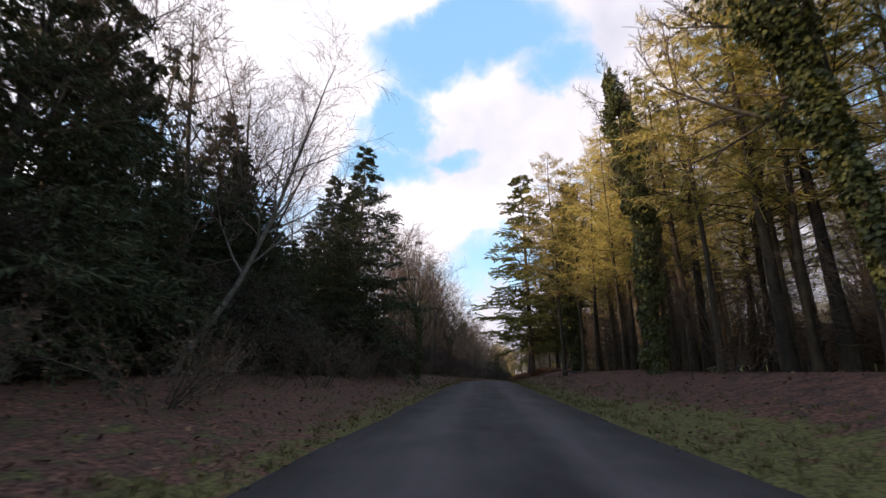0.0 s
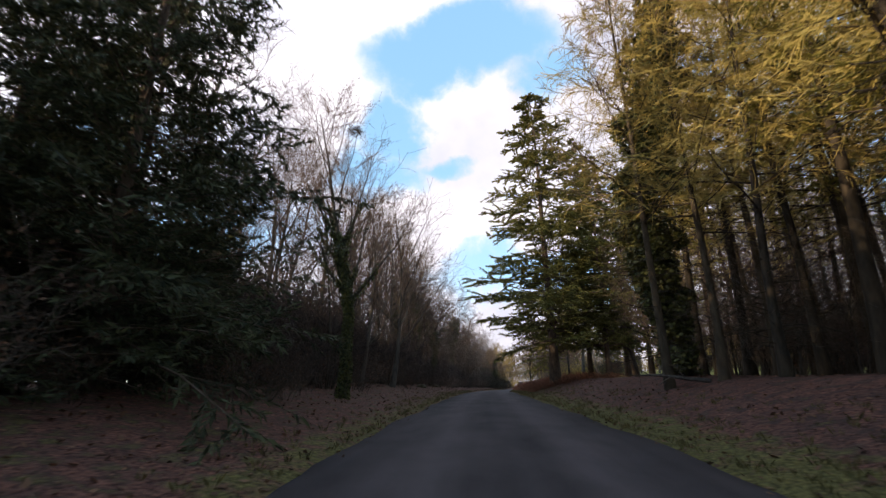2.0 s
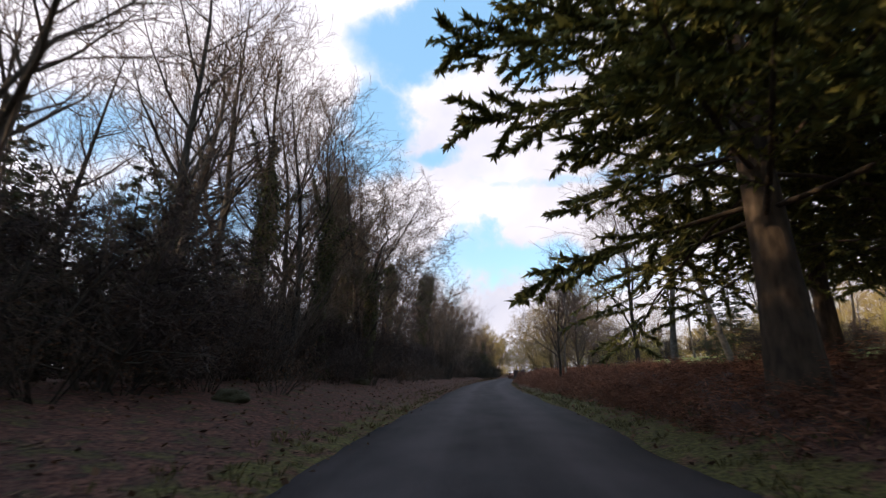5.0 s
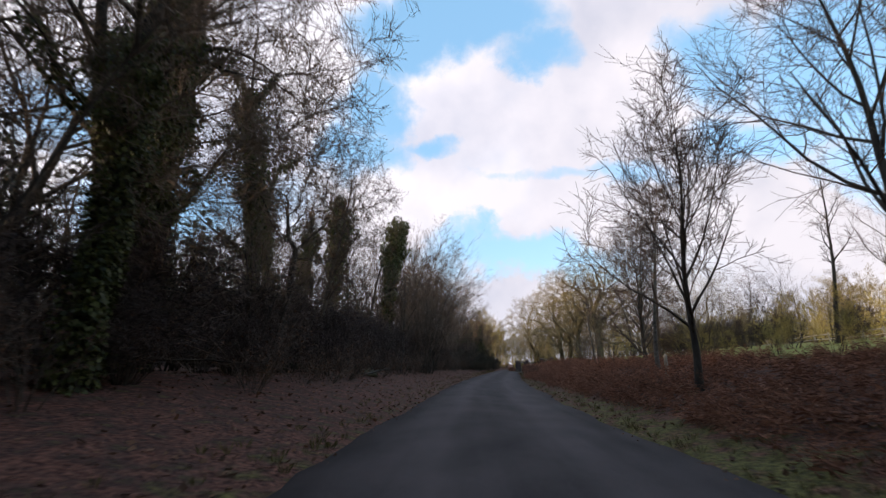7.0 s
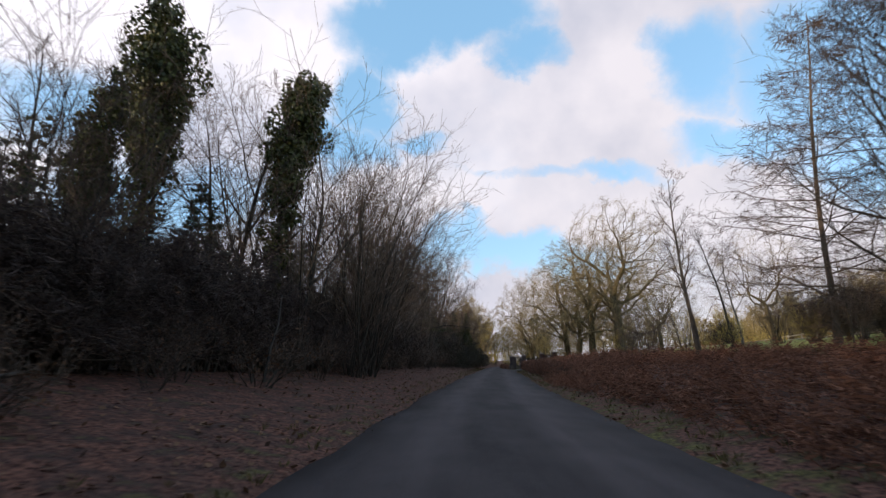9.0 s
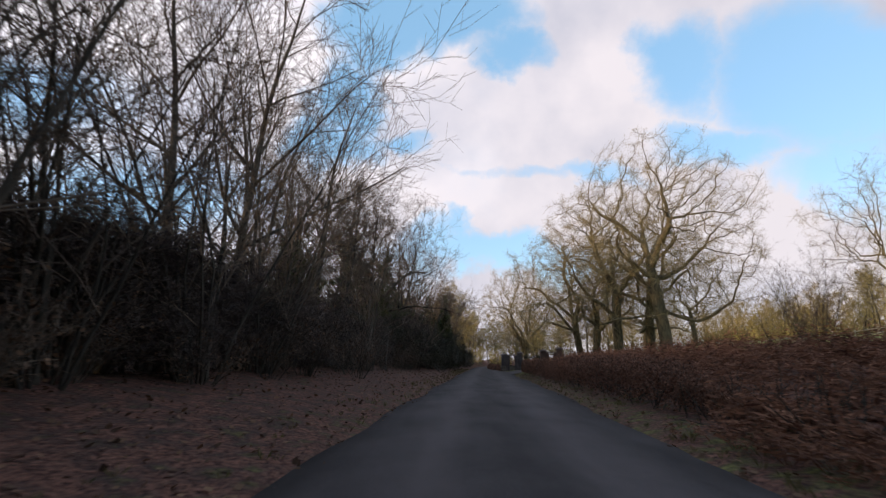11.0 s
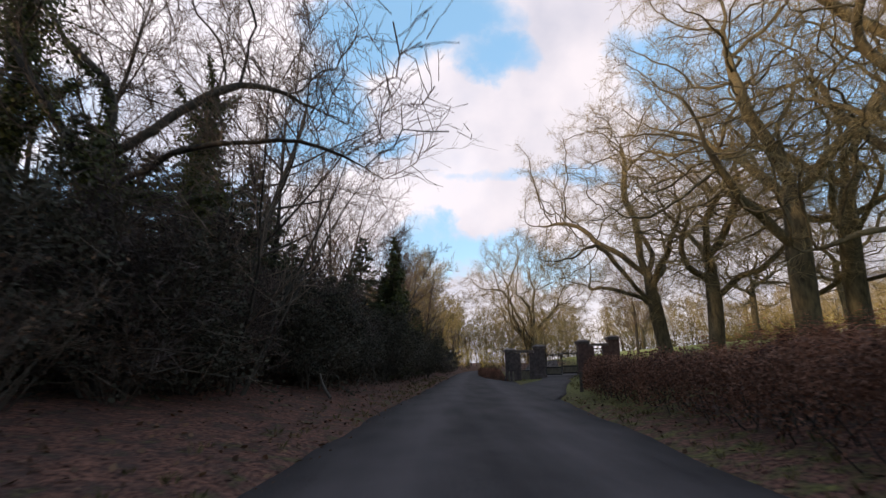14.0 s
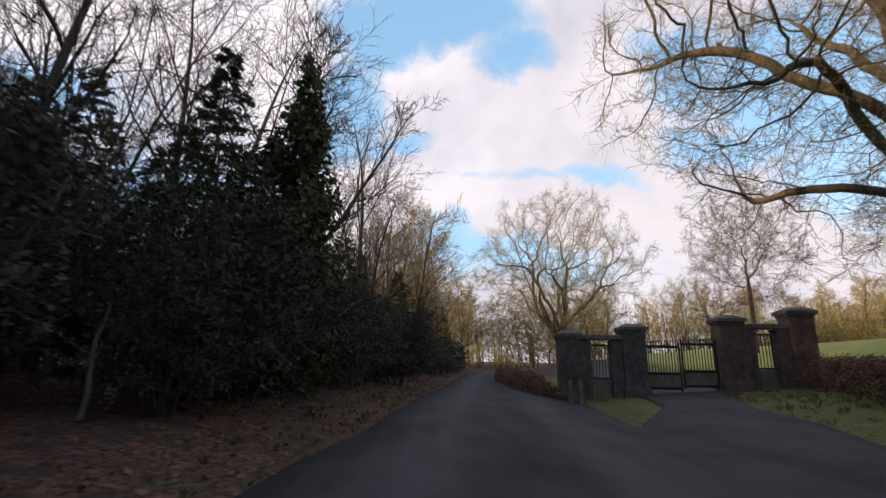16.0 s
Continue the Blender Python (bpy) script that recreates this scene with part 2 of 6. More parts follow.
def ground_material():
    """Leaf litter, bare soil and grass, mixed by the vertex layer 'grassy' and by noise."""
    m = bpy.data.materials.new("woodland_ground")
    m.use_nodes = True
    tree = m.node_tree
    f = nodes_of(tree)
    shader = tree.nodes["Principled BSDF"]
    coord = tree.nodes.new("ShaderNodeTexCoord")

    def noise_at(s, d=5.0):
        n = tree.nodes.new("ShaderNodeTexNoise")
        n.inputs["Scale"].default_value, n.inputs["Detail"].default_value = s, d
        tree.links.new(coord.outputs["Object"], n.inputs["Vector"])
        return n.outputs["Fac"]

    def mix_of(factor, a, b):
        n = tree.nodes.new("ShaderNodeMix")
        n.data_type = "RGBA"
        for key, v in (("A", a), ("B", b)):
            if isinstance(v, tuple):
                n.inputs[key].default_value = (*v, 1)
            else:
                tree.links.new(v, n.inputs[key])
        tree.links.new(factor, n.inputs["Factor"])
        return n.outputs["Result"]

    layer = tree.nodes.new("ShaderNodeAttribute")
    layer.attribute_name = "grassy"
    fine, mid, wide = noise_at(14.0), noise_at(2.6), noise_at(0.35, 3.0)
    contrast = f("ADD", f("MULTIPLY", f("SUBTRACT", fine, 0.5), 3.0), 0.5, True)
    leaves = mix_of(contrast, (0.036, 0.015, 0.012), (0.21, 0.097, 0.068))
    soil = mix_of(fine, (0.024, 0.0145, 0.0125), (0.098, 0.058, 0.048))
    litter = mix_of(f("MULTIPLY", f("SUBTRACT", mid, 0.42), 5.0, True), leaves, soil)
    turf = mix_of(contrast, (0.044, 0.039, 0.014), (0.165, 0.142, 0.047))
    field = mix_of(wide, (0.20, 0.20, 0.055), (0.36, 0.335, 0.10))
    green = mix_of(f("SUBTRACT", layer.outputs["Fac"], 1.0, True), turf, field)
    amount = f("MULTIPLY", f("ADD", f("SUBTRACT", layer.outputs["Fac"], 0.5), f("MULTIPLY", f("SUBTRACT", mid, 0.5), 2.2)), 2.5)
    amount = f("ADD", amount, 0.5, True)
    colour = mix_of(amount, litter, green)
    tree.links.new(colour, shader.inputs["Base Color"])
    shader.inputs["Roughness"].default_value = 0.92
    shader.inputs["Specular IOR Level"].default_value = 0.15
    b = tree.nodes.new("ShaderNodeBump")
    b.inputs["Strength"].default_value, b.inputs["Distance"].default_value = 0.9, 0.06
    tree.links.new(f("ADD", fine, mid), b.inputs["Height"])
    tree.links.new(b.outputs[0], shader.inputs["Normal"])
    return m


def asphalt_material():
    m = bpy.data.materials.new("worn_asphalt")
    m.use_nodes = True
    tree = m.node_tree
    f = nodes_of(tree)
    shader = tree.nodes["Principled BSDF"]
    coord = tree.nodes.new("ShaderNodeTexCoord")

    def noise_at(s, d, stretch):
        mp, n = tree.nodes.new("ShaderNodeMapping"), tree.nodes.new("ShaderNodeTexNoise")
        mp.inputs["Scale"].default_value = stretch
        tree.links.new(coord.outputs["Object"], mp.inputs[0])
        n.inputs["Scale"].default_value, n.inputs["Detail"].default_value = s, d
        tree.links.new(mp.outputs[0], n.inputs["Vector"])
        return n.outputs["Fac"]

    stone, stain, streak = noise_at(60, 4, (1, 1, 1)), noise_at(1.1, 4, (1, 0.5, 1)), noise_at(2.2, 3, (1, 0.04, 1))
    layer = tree.nodes.new("ShaderNodeAttribute")
    layer.attribute_name = "track"  # polish by wheels, along the road
    v = f("ADD", f("MULTIPLY", stone, 0.40), f("MULTIPLY", stain, 0.42))
    v = f("ADD", v, f("MULTIPLY", streak, 0.25))
    v = f("ADD", v, f("MULTIPLY", layer.outputs["Fac"], 0.22))
    v = f("ADD", f("MULTIPLY", f("SUBTRACT", v, 0.56), 2.6), 0.44, True)
    mix = tree.nodes.new("ShaderNodeMix")
    mix.data_type = "RGBA"
    mix.inputs["A"].default_value, mix.inputs["B"].default_value = (0.0150, 0.0118, 0.0122, 1), (0.082, 0.0645, 0.0645, 1)
    tree.links.new(v, mix.inputs["Factor"])
    tree.links.new(mix.outputs["Result"], shader.inputs["Base Color"])
    shader.inputs["Roughness"].default_value = 0.88
    shader.inputs["Specular IOR Level"].default_value = 0.2
    b = tree.nodes.new("ShaderNodeBump")
    b.inputs["Strength"].default_value, b.inputs["Distance"].default_value = 0.5, 0.01
    tree.links.new(stone, b.inputs["Height"])
    tree.links.new(b.outputs[0], shader.inputs["Normal"])
    return m


GROUND, ASPHALT = ground_material(), asphalt_material()

# ---- mesh helpers ----
def mesh_of(name, verts, faces, mat, smooth=True):
    """A mesh from an array of places and an array of four-cornered faces."""
    me = bpy.data.meshes.new(name)
    verts, faces = np.asarray(verts, np.float32), np.asarray(faces, np.int32)
    me.vertices.add(len(verts))
    me.vertices.foreach_set("co", verts.ravel())
    me.loops.add(faces.size)
    me.loops.foreach_set("vertex_index", faces.ravel())
    me.polygons.add(len(faces))
    me.polygons.foreach_set("loop_start", np.arange(0, faces.size, faces.shape[1], dtype=np.int32))
    me.polygons.foreach_set("use_smooth", np.full(len(faces), smooth))
    me.update(calc_edges=True)
    me.materials.append(mat)
    return me


def part(name, bm, mat, parent, label=""):
    """One mesh object under a thing or a part, from a bmesh, a mesh, or (verts, faces)."""
    if isinstance(bm, tuple):
        me = mesh_of(name, *bm, mat)
    elif isinstance(bm, bpy.types.Mesh):
        me = bm
    else:
        me = bpy.data.meshes.new(name)
        bm.to_mesh(me)
        bm.free()
        me.materials.append(mat)
    ob = new(name, me)
    ob.parent = parent
    if label:
        ob["label"] = label
    return ob


def thing(name, label, category, group="", kind=""):
    ob = new(name)
    ob.empty_display_size = 0.3
    return tagged(ob, label, category, group, kind)


def joined(*pieces):
    verts, faces, n = [], [], 0
    for v, q in pieces:
        verts.append(v)
        faces.append(q + n)
        n += len(v)
    return np.concatenate(verts), np.concatenate(faces)


def tubes(points, radii, sides):
    """Tapered tubes along many polylines at once: points (B, n, 3), radii (B, n)."""
    count, n, _ = points.shape
    tangent = np.gradient(points, axis=1)
    tangent /= np.linalg.norm(tangent, axis=2, keepdims=True) + 1e-9
    ref = np.where(np.abs(tangent[:, :1, 2:]) > 0.8, np.array([1.0, 0, 0]), np.array([0, 0, 1.0]))
    side = np.cross(tangent, np.broadcast_to(ref, tangent.shape))
    side /= np.linalg.norm(side, axis=2, keepdims=True) + 1e-9
    up = np.cross(side, tangent)
    ang = np.arange(sides) * 2 * np.pi / sides
    ring = side[:, :, None] * np.cos(ang)[:, None] + up[:, :, None] * np.sin(ang)[:, None]
    verts = (points[:, :, None] + ring * radii[:, :, None, None]).reshape(-1, 3)
    i, j = np.meshgrid(np.arange(n - 1), np.arange(sides), indexing="ij")
    k = (j + 1) % sides
    quad = np.stack([i * sides + j, i * sides + k, (i + 1) * sides + k, (i + 1) * sides + j], -1).reshape(-1, 4)
    faces = (quad[None] + (np.arange(count) * n * sides)[:, None, None]).reshape(-1, 4)
    return verts, faces


def blades(centre, along, across):
    """Leaf-shaped four-cornered faces: half axes along and across."""
    lift = np.cross(along, across)
    lift *= 0.18 * np.linalg.norm(across, axis=1, keepdims=True) / (np.linalg.norm(lift, axis=1, keepdims=True) + 1e-9)
    verts = np.stack([centre - along, centre + across + lift, centre + along, centre - across + lift], 1).reshape(-1, 3)
    faces = np.arange(len(verts)).reshape(-1, 4)
    return verts, faces


def unit(v):
    return v / (np.linalg.norm(v, axis=-1, keepdims=True) + 1e-9)


def smooth01(a, b, x):
    t = np.clip((np.asarray(x, float) - a) / (b - a), 0, 1)
    return t * t * (3 - 2 * t)


# ---- the lie of the land ----
LANE = [(-400, 14), (-100, 3.2), (-60, 2.0), (-30, 1.2), (0, 0.45), (15, -0.05), (31, -0.35), (46, -0.42), (61, -0.32), (76, -0.08), (91, 0.33), (106, 1.15), (121, 2.35),
        (136, 3.85), (151, 5.2), (160, 6.05), (171, 7.15), (185, 8.5), (200, 10.1), (215, 11.9), (230, 14.2), (245, 17.5), (260, 22), (280, 30), (300, 40), (330, 60), (400, 120), (2600, 2500)]
fine_y = np.arange(-400, 2600, 1.0)
fine_x = np.interp(fine_y, *zip(*LANE))
kernel = np.exp(-0.5 * (np.arange(-20, 21) / 7.0) ** 2)
fine_x[20:-20] = np.convolve(fine_x, kernel / kernel.sum(), "valid")


def lane_x(y):
    return np.interp(y, fine_y, fine_x)


def half_lane(y):
    return 2.38 + 0.34 * (1 - smooth01(25, 60, y)) + 0.17 * smooth01(112, 135, y)


def ripple(x, y):
    return (np.sin(x * 1.7 + np.sin(y * 0.9) * 1.3) * np.sin(y * 1.3 + x * 0.4) * 0.5 + np.sin(x * 0.43 + 2) * np.sin(y * 0.37 + x * 0.11)) * 0.5


def ground_z(x, y):
    x, y = np.asarray(x, float), np.asarray(y, float)
    d = x - lane_x(y)
    d = np.sign(d) * (np.abs(d) - half_lane(y) + 2.4) * (np.abs(d) > 0.5)
    near_gate = smooth01(153, 161, y) * (1 - smooth01(184, 205, y))
    bank = 0.06 * smooth01(2.3, 3.0, d) + 0.32 * smooth01(2.6, 4.6, d) + 0.75 * smooth01(3.6, 7.5, d)
    field = (0.15 * np.clip(d - 8, 0, 9) + 0.05 * np.clip(d - 17, 0, 40)) * smooth01(58, 100, y) + 0.03 * np.clip(d - 48, 0, 200)
    mouth = 0.075 * np.clip(d - 2.35, 0, 11) + 0.10 * np.clip(d - 10, 0, 8)
    right = bank * (1 - near_gate) + field * (1 - near_gate * (1 - smooth01(12, 22, d))) + near_gate * mouth * (1 - 0.5 * smooth01(16, 26, d))
    left = 0.05 * smooth01(2.3, 3.0, -d) + 0.28 * smooth01(2.5, 4.8, -d) + 0.55 * smooth01(3.8, 8.5, -d) + 0.01 * np.clip(-d - 12, 0, 200)
    bump = ripple(x, y) * 0.10 * smooth01(2.5, 6, np.abs(d)) * (1 - near_gate * (d > 0) * (d < 14))
    return np.where(d > 0, right, left) + bump - 0.05 * (1 - smooth01(2.3, 2.6, np.abs(d))) + rise_of_lane(y)


def build_ground():
    ys = np.concatenate([[-400, -250, -150, -110, -80], np.arange(-60, 215, 0.8), np.arange(216, 420, 6.0), [450, 520, 650, 850, 1200, 1700, 2500]])
    ds = np.concatenate([np.arange(2.2, 3.2, 0.2), np.arange(3.4, 10.5, 0.55), [11, 12.5, 14, 16, 18, 21, 25, 30, 36, 44, 55, 70, 95, 130, 190, 300, 600, 1600]])
    ds = np.concatenate([-ds[::-1], [-1.2, 0, 1.2], ds])
    yy, dd = np.meshgrid(ys, ds, indexing="ij")
    xx = lane_x(yy) + dd + np.sign(dd) * (half_lane(yy) - 2.4) * (np.abs(dd) > 1.5)
    verts = np.stack([xx, yy, ground_z(xx, yy)], -1).reshape(-1, 3)
    i, j = np.meshgrid(np.arange(len(ys) - 1), np.arange(len(ds) - 1), indexing="ij")
    n = len(ds)
    faces = np.stack([i * n + j, i * n + j + 1, (i + 1) * n + j + 1, (i + 1) * n + j], -1).reshape(-1, 4)
    me = mesh_of("ground", verts, faces, GROUND)
    right = (1 - smooth01(3.0, 4.0, dd - 0.8 * (1 - smooth01(8, 22, yy)))) * (0.80 - 0.42 * smooth01(70, 95, yy) * (1 - smooth01(150, 158, yy))) * (dd > 0)
    left = (1 - smooth01(2.6, 3.6, -dd)) * (0.45 - 0.30 * smooth01(60, 85, yy)) * (dd < 0) + (0.20 - 0.14 * smooth01(60, 85, yy)) * (dd < 0)
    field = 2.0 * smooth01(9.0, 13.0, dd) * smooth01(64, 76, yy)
    island = 1.12 * smooth01(2.6, 3.4, dd) * smooth01(149, 155, yy) * (1 - smooth01(190, 200, yy))
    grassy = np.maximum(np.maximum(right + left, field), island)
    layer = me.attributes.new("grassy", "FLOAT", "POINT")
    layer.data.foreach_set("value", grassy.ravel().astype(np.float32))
    tagged(new("ground", me), "woodland ground with fallen brown leaves and patchy grass", "ground", kind="structure")


def lane_strip(name, ys, left, right, height, label):
    """A sheet of tarmac with a slight camber and a thickness, from row to row."""
    across = np.linspace(0, 1, 11)
    rows = []
    for y, a, b, z in zip(ys, left, right, height):
        xs = a + (b - a) * across
        zs = z + 0.05 * (1 - (2 * across - 1) ** 2)
        rows.append(np.concatenate([[(a - 0.02, y, z - 0.15)], np.stack([xs, np.full(11, y), zs], -1), [(b + 0.02, y, z - 0.15)]]))
    verts = np.concatenate(rows)
    n = 13
    i, j = np.meshgrid(np.arange(len(ys) - 1), np.arange(n - 1), indexing="ij")
    faces = np.stack([i * n + j, i * n + j + 1, (i + 1) * n + j + 1, (i + 1) * n + j], -1).reshape(-1, 4)
    me = mesh_of(name, verts, faces, ASPHALT)
    across13 = np.concatenate([[0], across, [1]])
    track = np.exp(-((across13 - 0.27) / 0.09) ** 2) + np.exp(-((across13 - 0.73) / 0.09) ** 2)
    layer = me.attributes.new("track", "FLOAT", "POINT")
    layer.data.foreach_set("value", np.tile(track, len(ys)).astype(np.float32))
    return tagged(new(name, me), label, "road", kind="structure")


build_ground()
rng = np.random.default_rng(3)
lane_y = np.concatenate([np.arange(-100, 230, 0.7), np.arange(232, 600, 4)])
lane_c = lane_x(lane_y)
ragged = lambda: np.convolve(rng.normal(0, 0.16, len(lane_y) + 4), np.ones(5) / 5, "valid")
lane_strip("road", lane_y, lane_c - half_lane(lane_y) + ragged(), lane_c + half_lane(lane_y) + ragged(), rise_of_lane(lane_y) - 0.01, "narrow dark grey asphalt country lane with worn edges")


def build_drive():
    """The tarmac mouth that runs from the lane up to the gate."""
    rows = [((6.9, 156.2), (7.6, 156.2)), ((7.0, 158.0), (8.6, 157.8)), ((7.1, 159.4), (9.2, 159.3)), ((7.4, 162.0), (9.85, 161.6)), ((8.1, 165.4), (10.9, 165.0)), ((9.1, 168.3), (11.9, 167.6)), ((10.0, 169.6), (12.5, 170.2)), ((11.2, 171.6), (13.6, 172.4)), ((12.0, 174.6), (14.9, 174.6)), ((12.5, 177.5), (15.4, 177.2)), ((13.2, 183), (16.4, 182.6)), ((15, 195), (18.5, 194)), ((20, 214), (23.5, 213))]
    a, b = np.array([r[0] for r in rows], float), np.array([r[1] for r in rows], float)
    k = np.linspace(0, len(rows) - 1, 90)
    line = lambda v: np.stack([np.interp(k, np.arange(len(rows)), v[:, i]) for i in range(2)], -1)
    a, b = line(a), line(b)
    t = np.linspace(0, 1, 12)[None, :, None]
    grid = a[:, None] * (1 - t) + b[:, None] * t
    z = ground_z(grid[..., 0], grid[..., 1]) + 0.05
    verts = np.concatenate([grid, z[..., None]], -1)
    rim = lambda g: np.concatenate([g[..., :2], g[..., 2:] - 0.2], -1)
    verts = np.concatenate([rim(verts[:, :1]), verts, rim(verts[:, -1:])], 1)
    n = verts.shape[1]
    i, j = np.meshgrid(np.arange(len(k) - 1), np.arange(n - 1), indexing="ij")
    faces = np.stack([i * n + j, i * n + j + 1, (i + 1) * n + j + 1, (i + 1) * n + j], -1).reshape(-1, 4)
    me = mesh_of("driveway", verts.reshape(-1, 3), faces, ASPHALT)
    layer = me.attributes.new("track", "FLOAT", "POINT")
    layer.data.foreach_set("value", np.full(len(verts) * n, 0.2, np.float32))
    tagged(new("driveway", me), "grey tarmac drive leading off the lane to the gate", "driveway", kind="structure")


build_drive()

# ---- plants: growth ----
def sample_lines(points, radii, t):
    """Places, tangents and radii at the fractions t (B, m) of polylines (B, n, 3)."""
    n = points.shape[1]
    s = np.clip(t, 0, 0.999) * (n - 1)
    i = s.astype(int)
    f = (s - i)[..., None]
    row = np.arange(len(points))[:, None]
    a, b = points[row, i], points[row, i + 1]
    return a * (1 - f) + b * f, unit(b - a), radii[row, i] * (1 - f[..., 0]) + radii[row, i + 1] * f[..., 0]


def wander(start, heading, length, radius, n, rng, bend, rise, taper):
    """Polylines that wander from their starts: bend is the restlessness, rise the pull upwards (or down, below 0)."""
    pts, rad, p, d = [start], [radius], start, unit(heading)
    step = (length / (n - 1))[:, None]
    for k in range(1, n):
        d = unit(d + rng.normal(0, bend, d.shape) + np.array([0, 0, rise]))
        p = p + d * step
        pts.append(p)
        rad.append(radius * (1 - (1 - taper) * k / (n - 1)))
    return np.stack(pts, 1), np.stack(rad, 1)


def shoots(points, radii, m, span, angle, length, thin, n, rng, bend=0.15, rise=0.0, taper=0.25, length_by=None, spread=10.0, flat=False):
    """Children of every branch: m of them over the span of fractions, leaving at the angle; length in parent lengths."""
    count = len(points)
    t = span[0] + (span[1] - span[0]) * (np.arange(m)[None] + rng.random((count, m))) / m
    p, d, r = sample_lines(points, radii, t)
    ang = np.radians(rng.normal(angle, spread, (count, m)))[..., None]
    turn = (np.arange(m)[None] * 2.4 + rng.random((count, m)) * 1.2 + rng.random((count, 1)) * 6.3)[..., None]
    ref = np.where(np.abs(d[..., 2:]) > 0.9, np.array([1.0, 0, 0]), np.array([0, 0, 1.0]))
    side = unit(np.cross(d, ref))
    over = np.cross(side, d)
    if flat:
        turn = np.where(np.cos(turn) > 0, 0.0, np.pi) + rng.normal(0, 0.35, turn.shape)
    out = side * np.cos(turn) + over * np.sin(turn)
    heading = d * np.cos(ang) + out * np.sin(ang)
    own = np.linalg.norm(np.diff(points, axis=1), axis=2).sum(1)[:, None] * length * rng.uniform(0.7, 1.25, (count, m))
    if length_by is not None:
        own = own * length_by(t)
    r = np.minimum(r * thin, r)
    flatten = lambda a: a.reshape(-1, *a.shape[2:])
    return wander(flatten(p), flatten(heading), flatten(own), flatten(r), n, rng, bend, rise, taper)


def trunk_line(height, radius, rng, n=12, bend=0.05, lean=(0, 0), rise=0.04, taper=0.12, sink=0.35):
    start = np.array([[0.0, 0.0, -sink]])
    pts, rad = wander(start, np.array([[lean[0], lean[1], 1.0]]), np.array([height + sink]), np.array([radius]), n, rng, bend, rise, taper)
    rad[:, 0] *= 1.45
    rad[:, 1] *= 1.08
    return pts, rad


def finish(name, label, category, trunk, limbs, crown, bark, twig, foliage=(), group=""):
    """A plant: trunk, limbs, a crown of twigs and what grows on it, as parts of one thing that is then copied."""
    base = thing(name, label, category, group)
    if category == "bush":
        tagged(part("stemwork", trunk, bark, base), kind="stuff")
    else:
        part("trunk", trunk, bark, base)
    if isinstance(limbs, list):
        for limb in limbs:
            part("limb", limb, bark, base)
    elif limbs is not None:
        tagged(part("branchwork", limbs, bark, base), kind="stuff")
    for kind, shape, mat in (("crown", crown, twig), *foliage):
        tagged(part(kind, shape, mat, base), kind="stuff")
    return base


def ash_tree(seed, height=14.0, reach=0.42, many=14, twigs=3, first=0.28, angle=42, label="bare grey-barked woodland tree with fine winter twigs", bark=None, twig=None, ivy=0.0, bushy=False, lean=(0, 0), mantle=1.0, mass=(), leaves=13000, lift=0.07):
    rng = np.random.default_rng(seed)
    t0, r0 = trunk_line(height, height * 0.0105 + 0.03, rng, 12, 0.055, lean)
    l1, r1 = shoots(t0, r0, many, (first, 0.98), angle, reach, 0.55, 7, rng, 0.10, lift, 0.2, lambda t: 1.15 - 0.75 * t)
    l2, r2 = shoots(l1, r1, 6, (0.25, 0.98), 38, 0.48, 0.6, 5, rng, 0.14, 0.05, 0.3, lambda t: 1.2 - 0.6 * t)
    l3, r3 = shoots(l2, np.maximum(r2, 0.012), 5, (0.2, 1.0), 36, 0.50, 0.65, 4, rng, 0.16, 0.05, 0.4)
    l4, r4 = shoots(l3, np.maximum(r3, 0.008), max(twigs, 1), (0.2, 1.0), 36, 0.55, 0.8, 3, rng, 0.15, 0.04, 0.5)
    trunk, limbs = tubes(t0, r0, 9), tubes(l1, r1, 5)
    crown = joined(tubes(l2, np.maximum(r2, 0.010), 4), tubes(l3, np.maximum(r3, 0.007), 3), *([tubes(l4, np.maximum(r4, 0.006), 3)] if twigs else []))
    extra = []
    if ivy:
        extra.append(("ivy", ivy_leaves(t0, r0, l1, ivy, rng, bushy, mantle), IVY))
    if mass:
        extra.append(("ivy", ivy_mass(t0, r0, mass, rng, leaves), IVY))
    return finish("bare_tree", label, "tree", trunk, limbs, crown, bark or BARK_GREY, twig or TWIG_BROWN, extra)


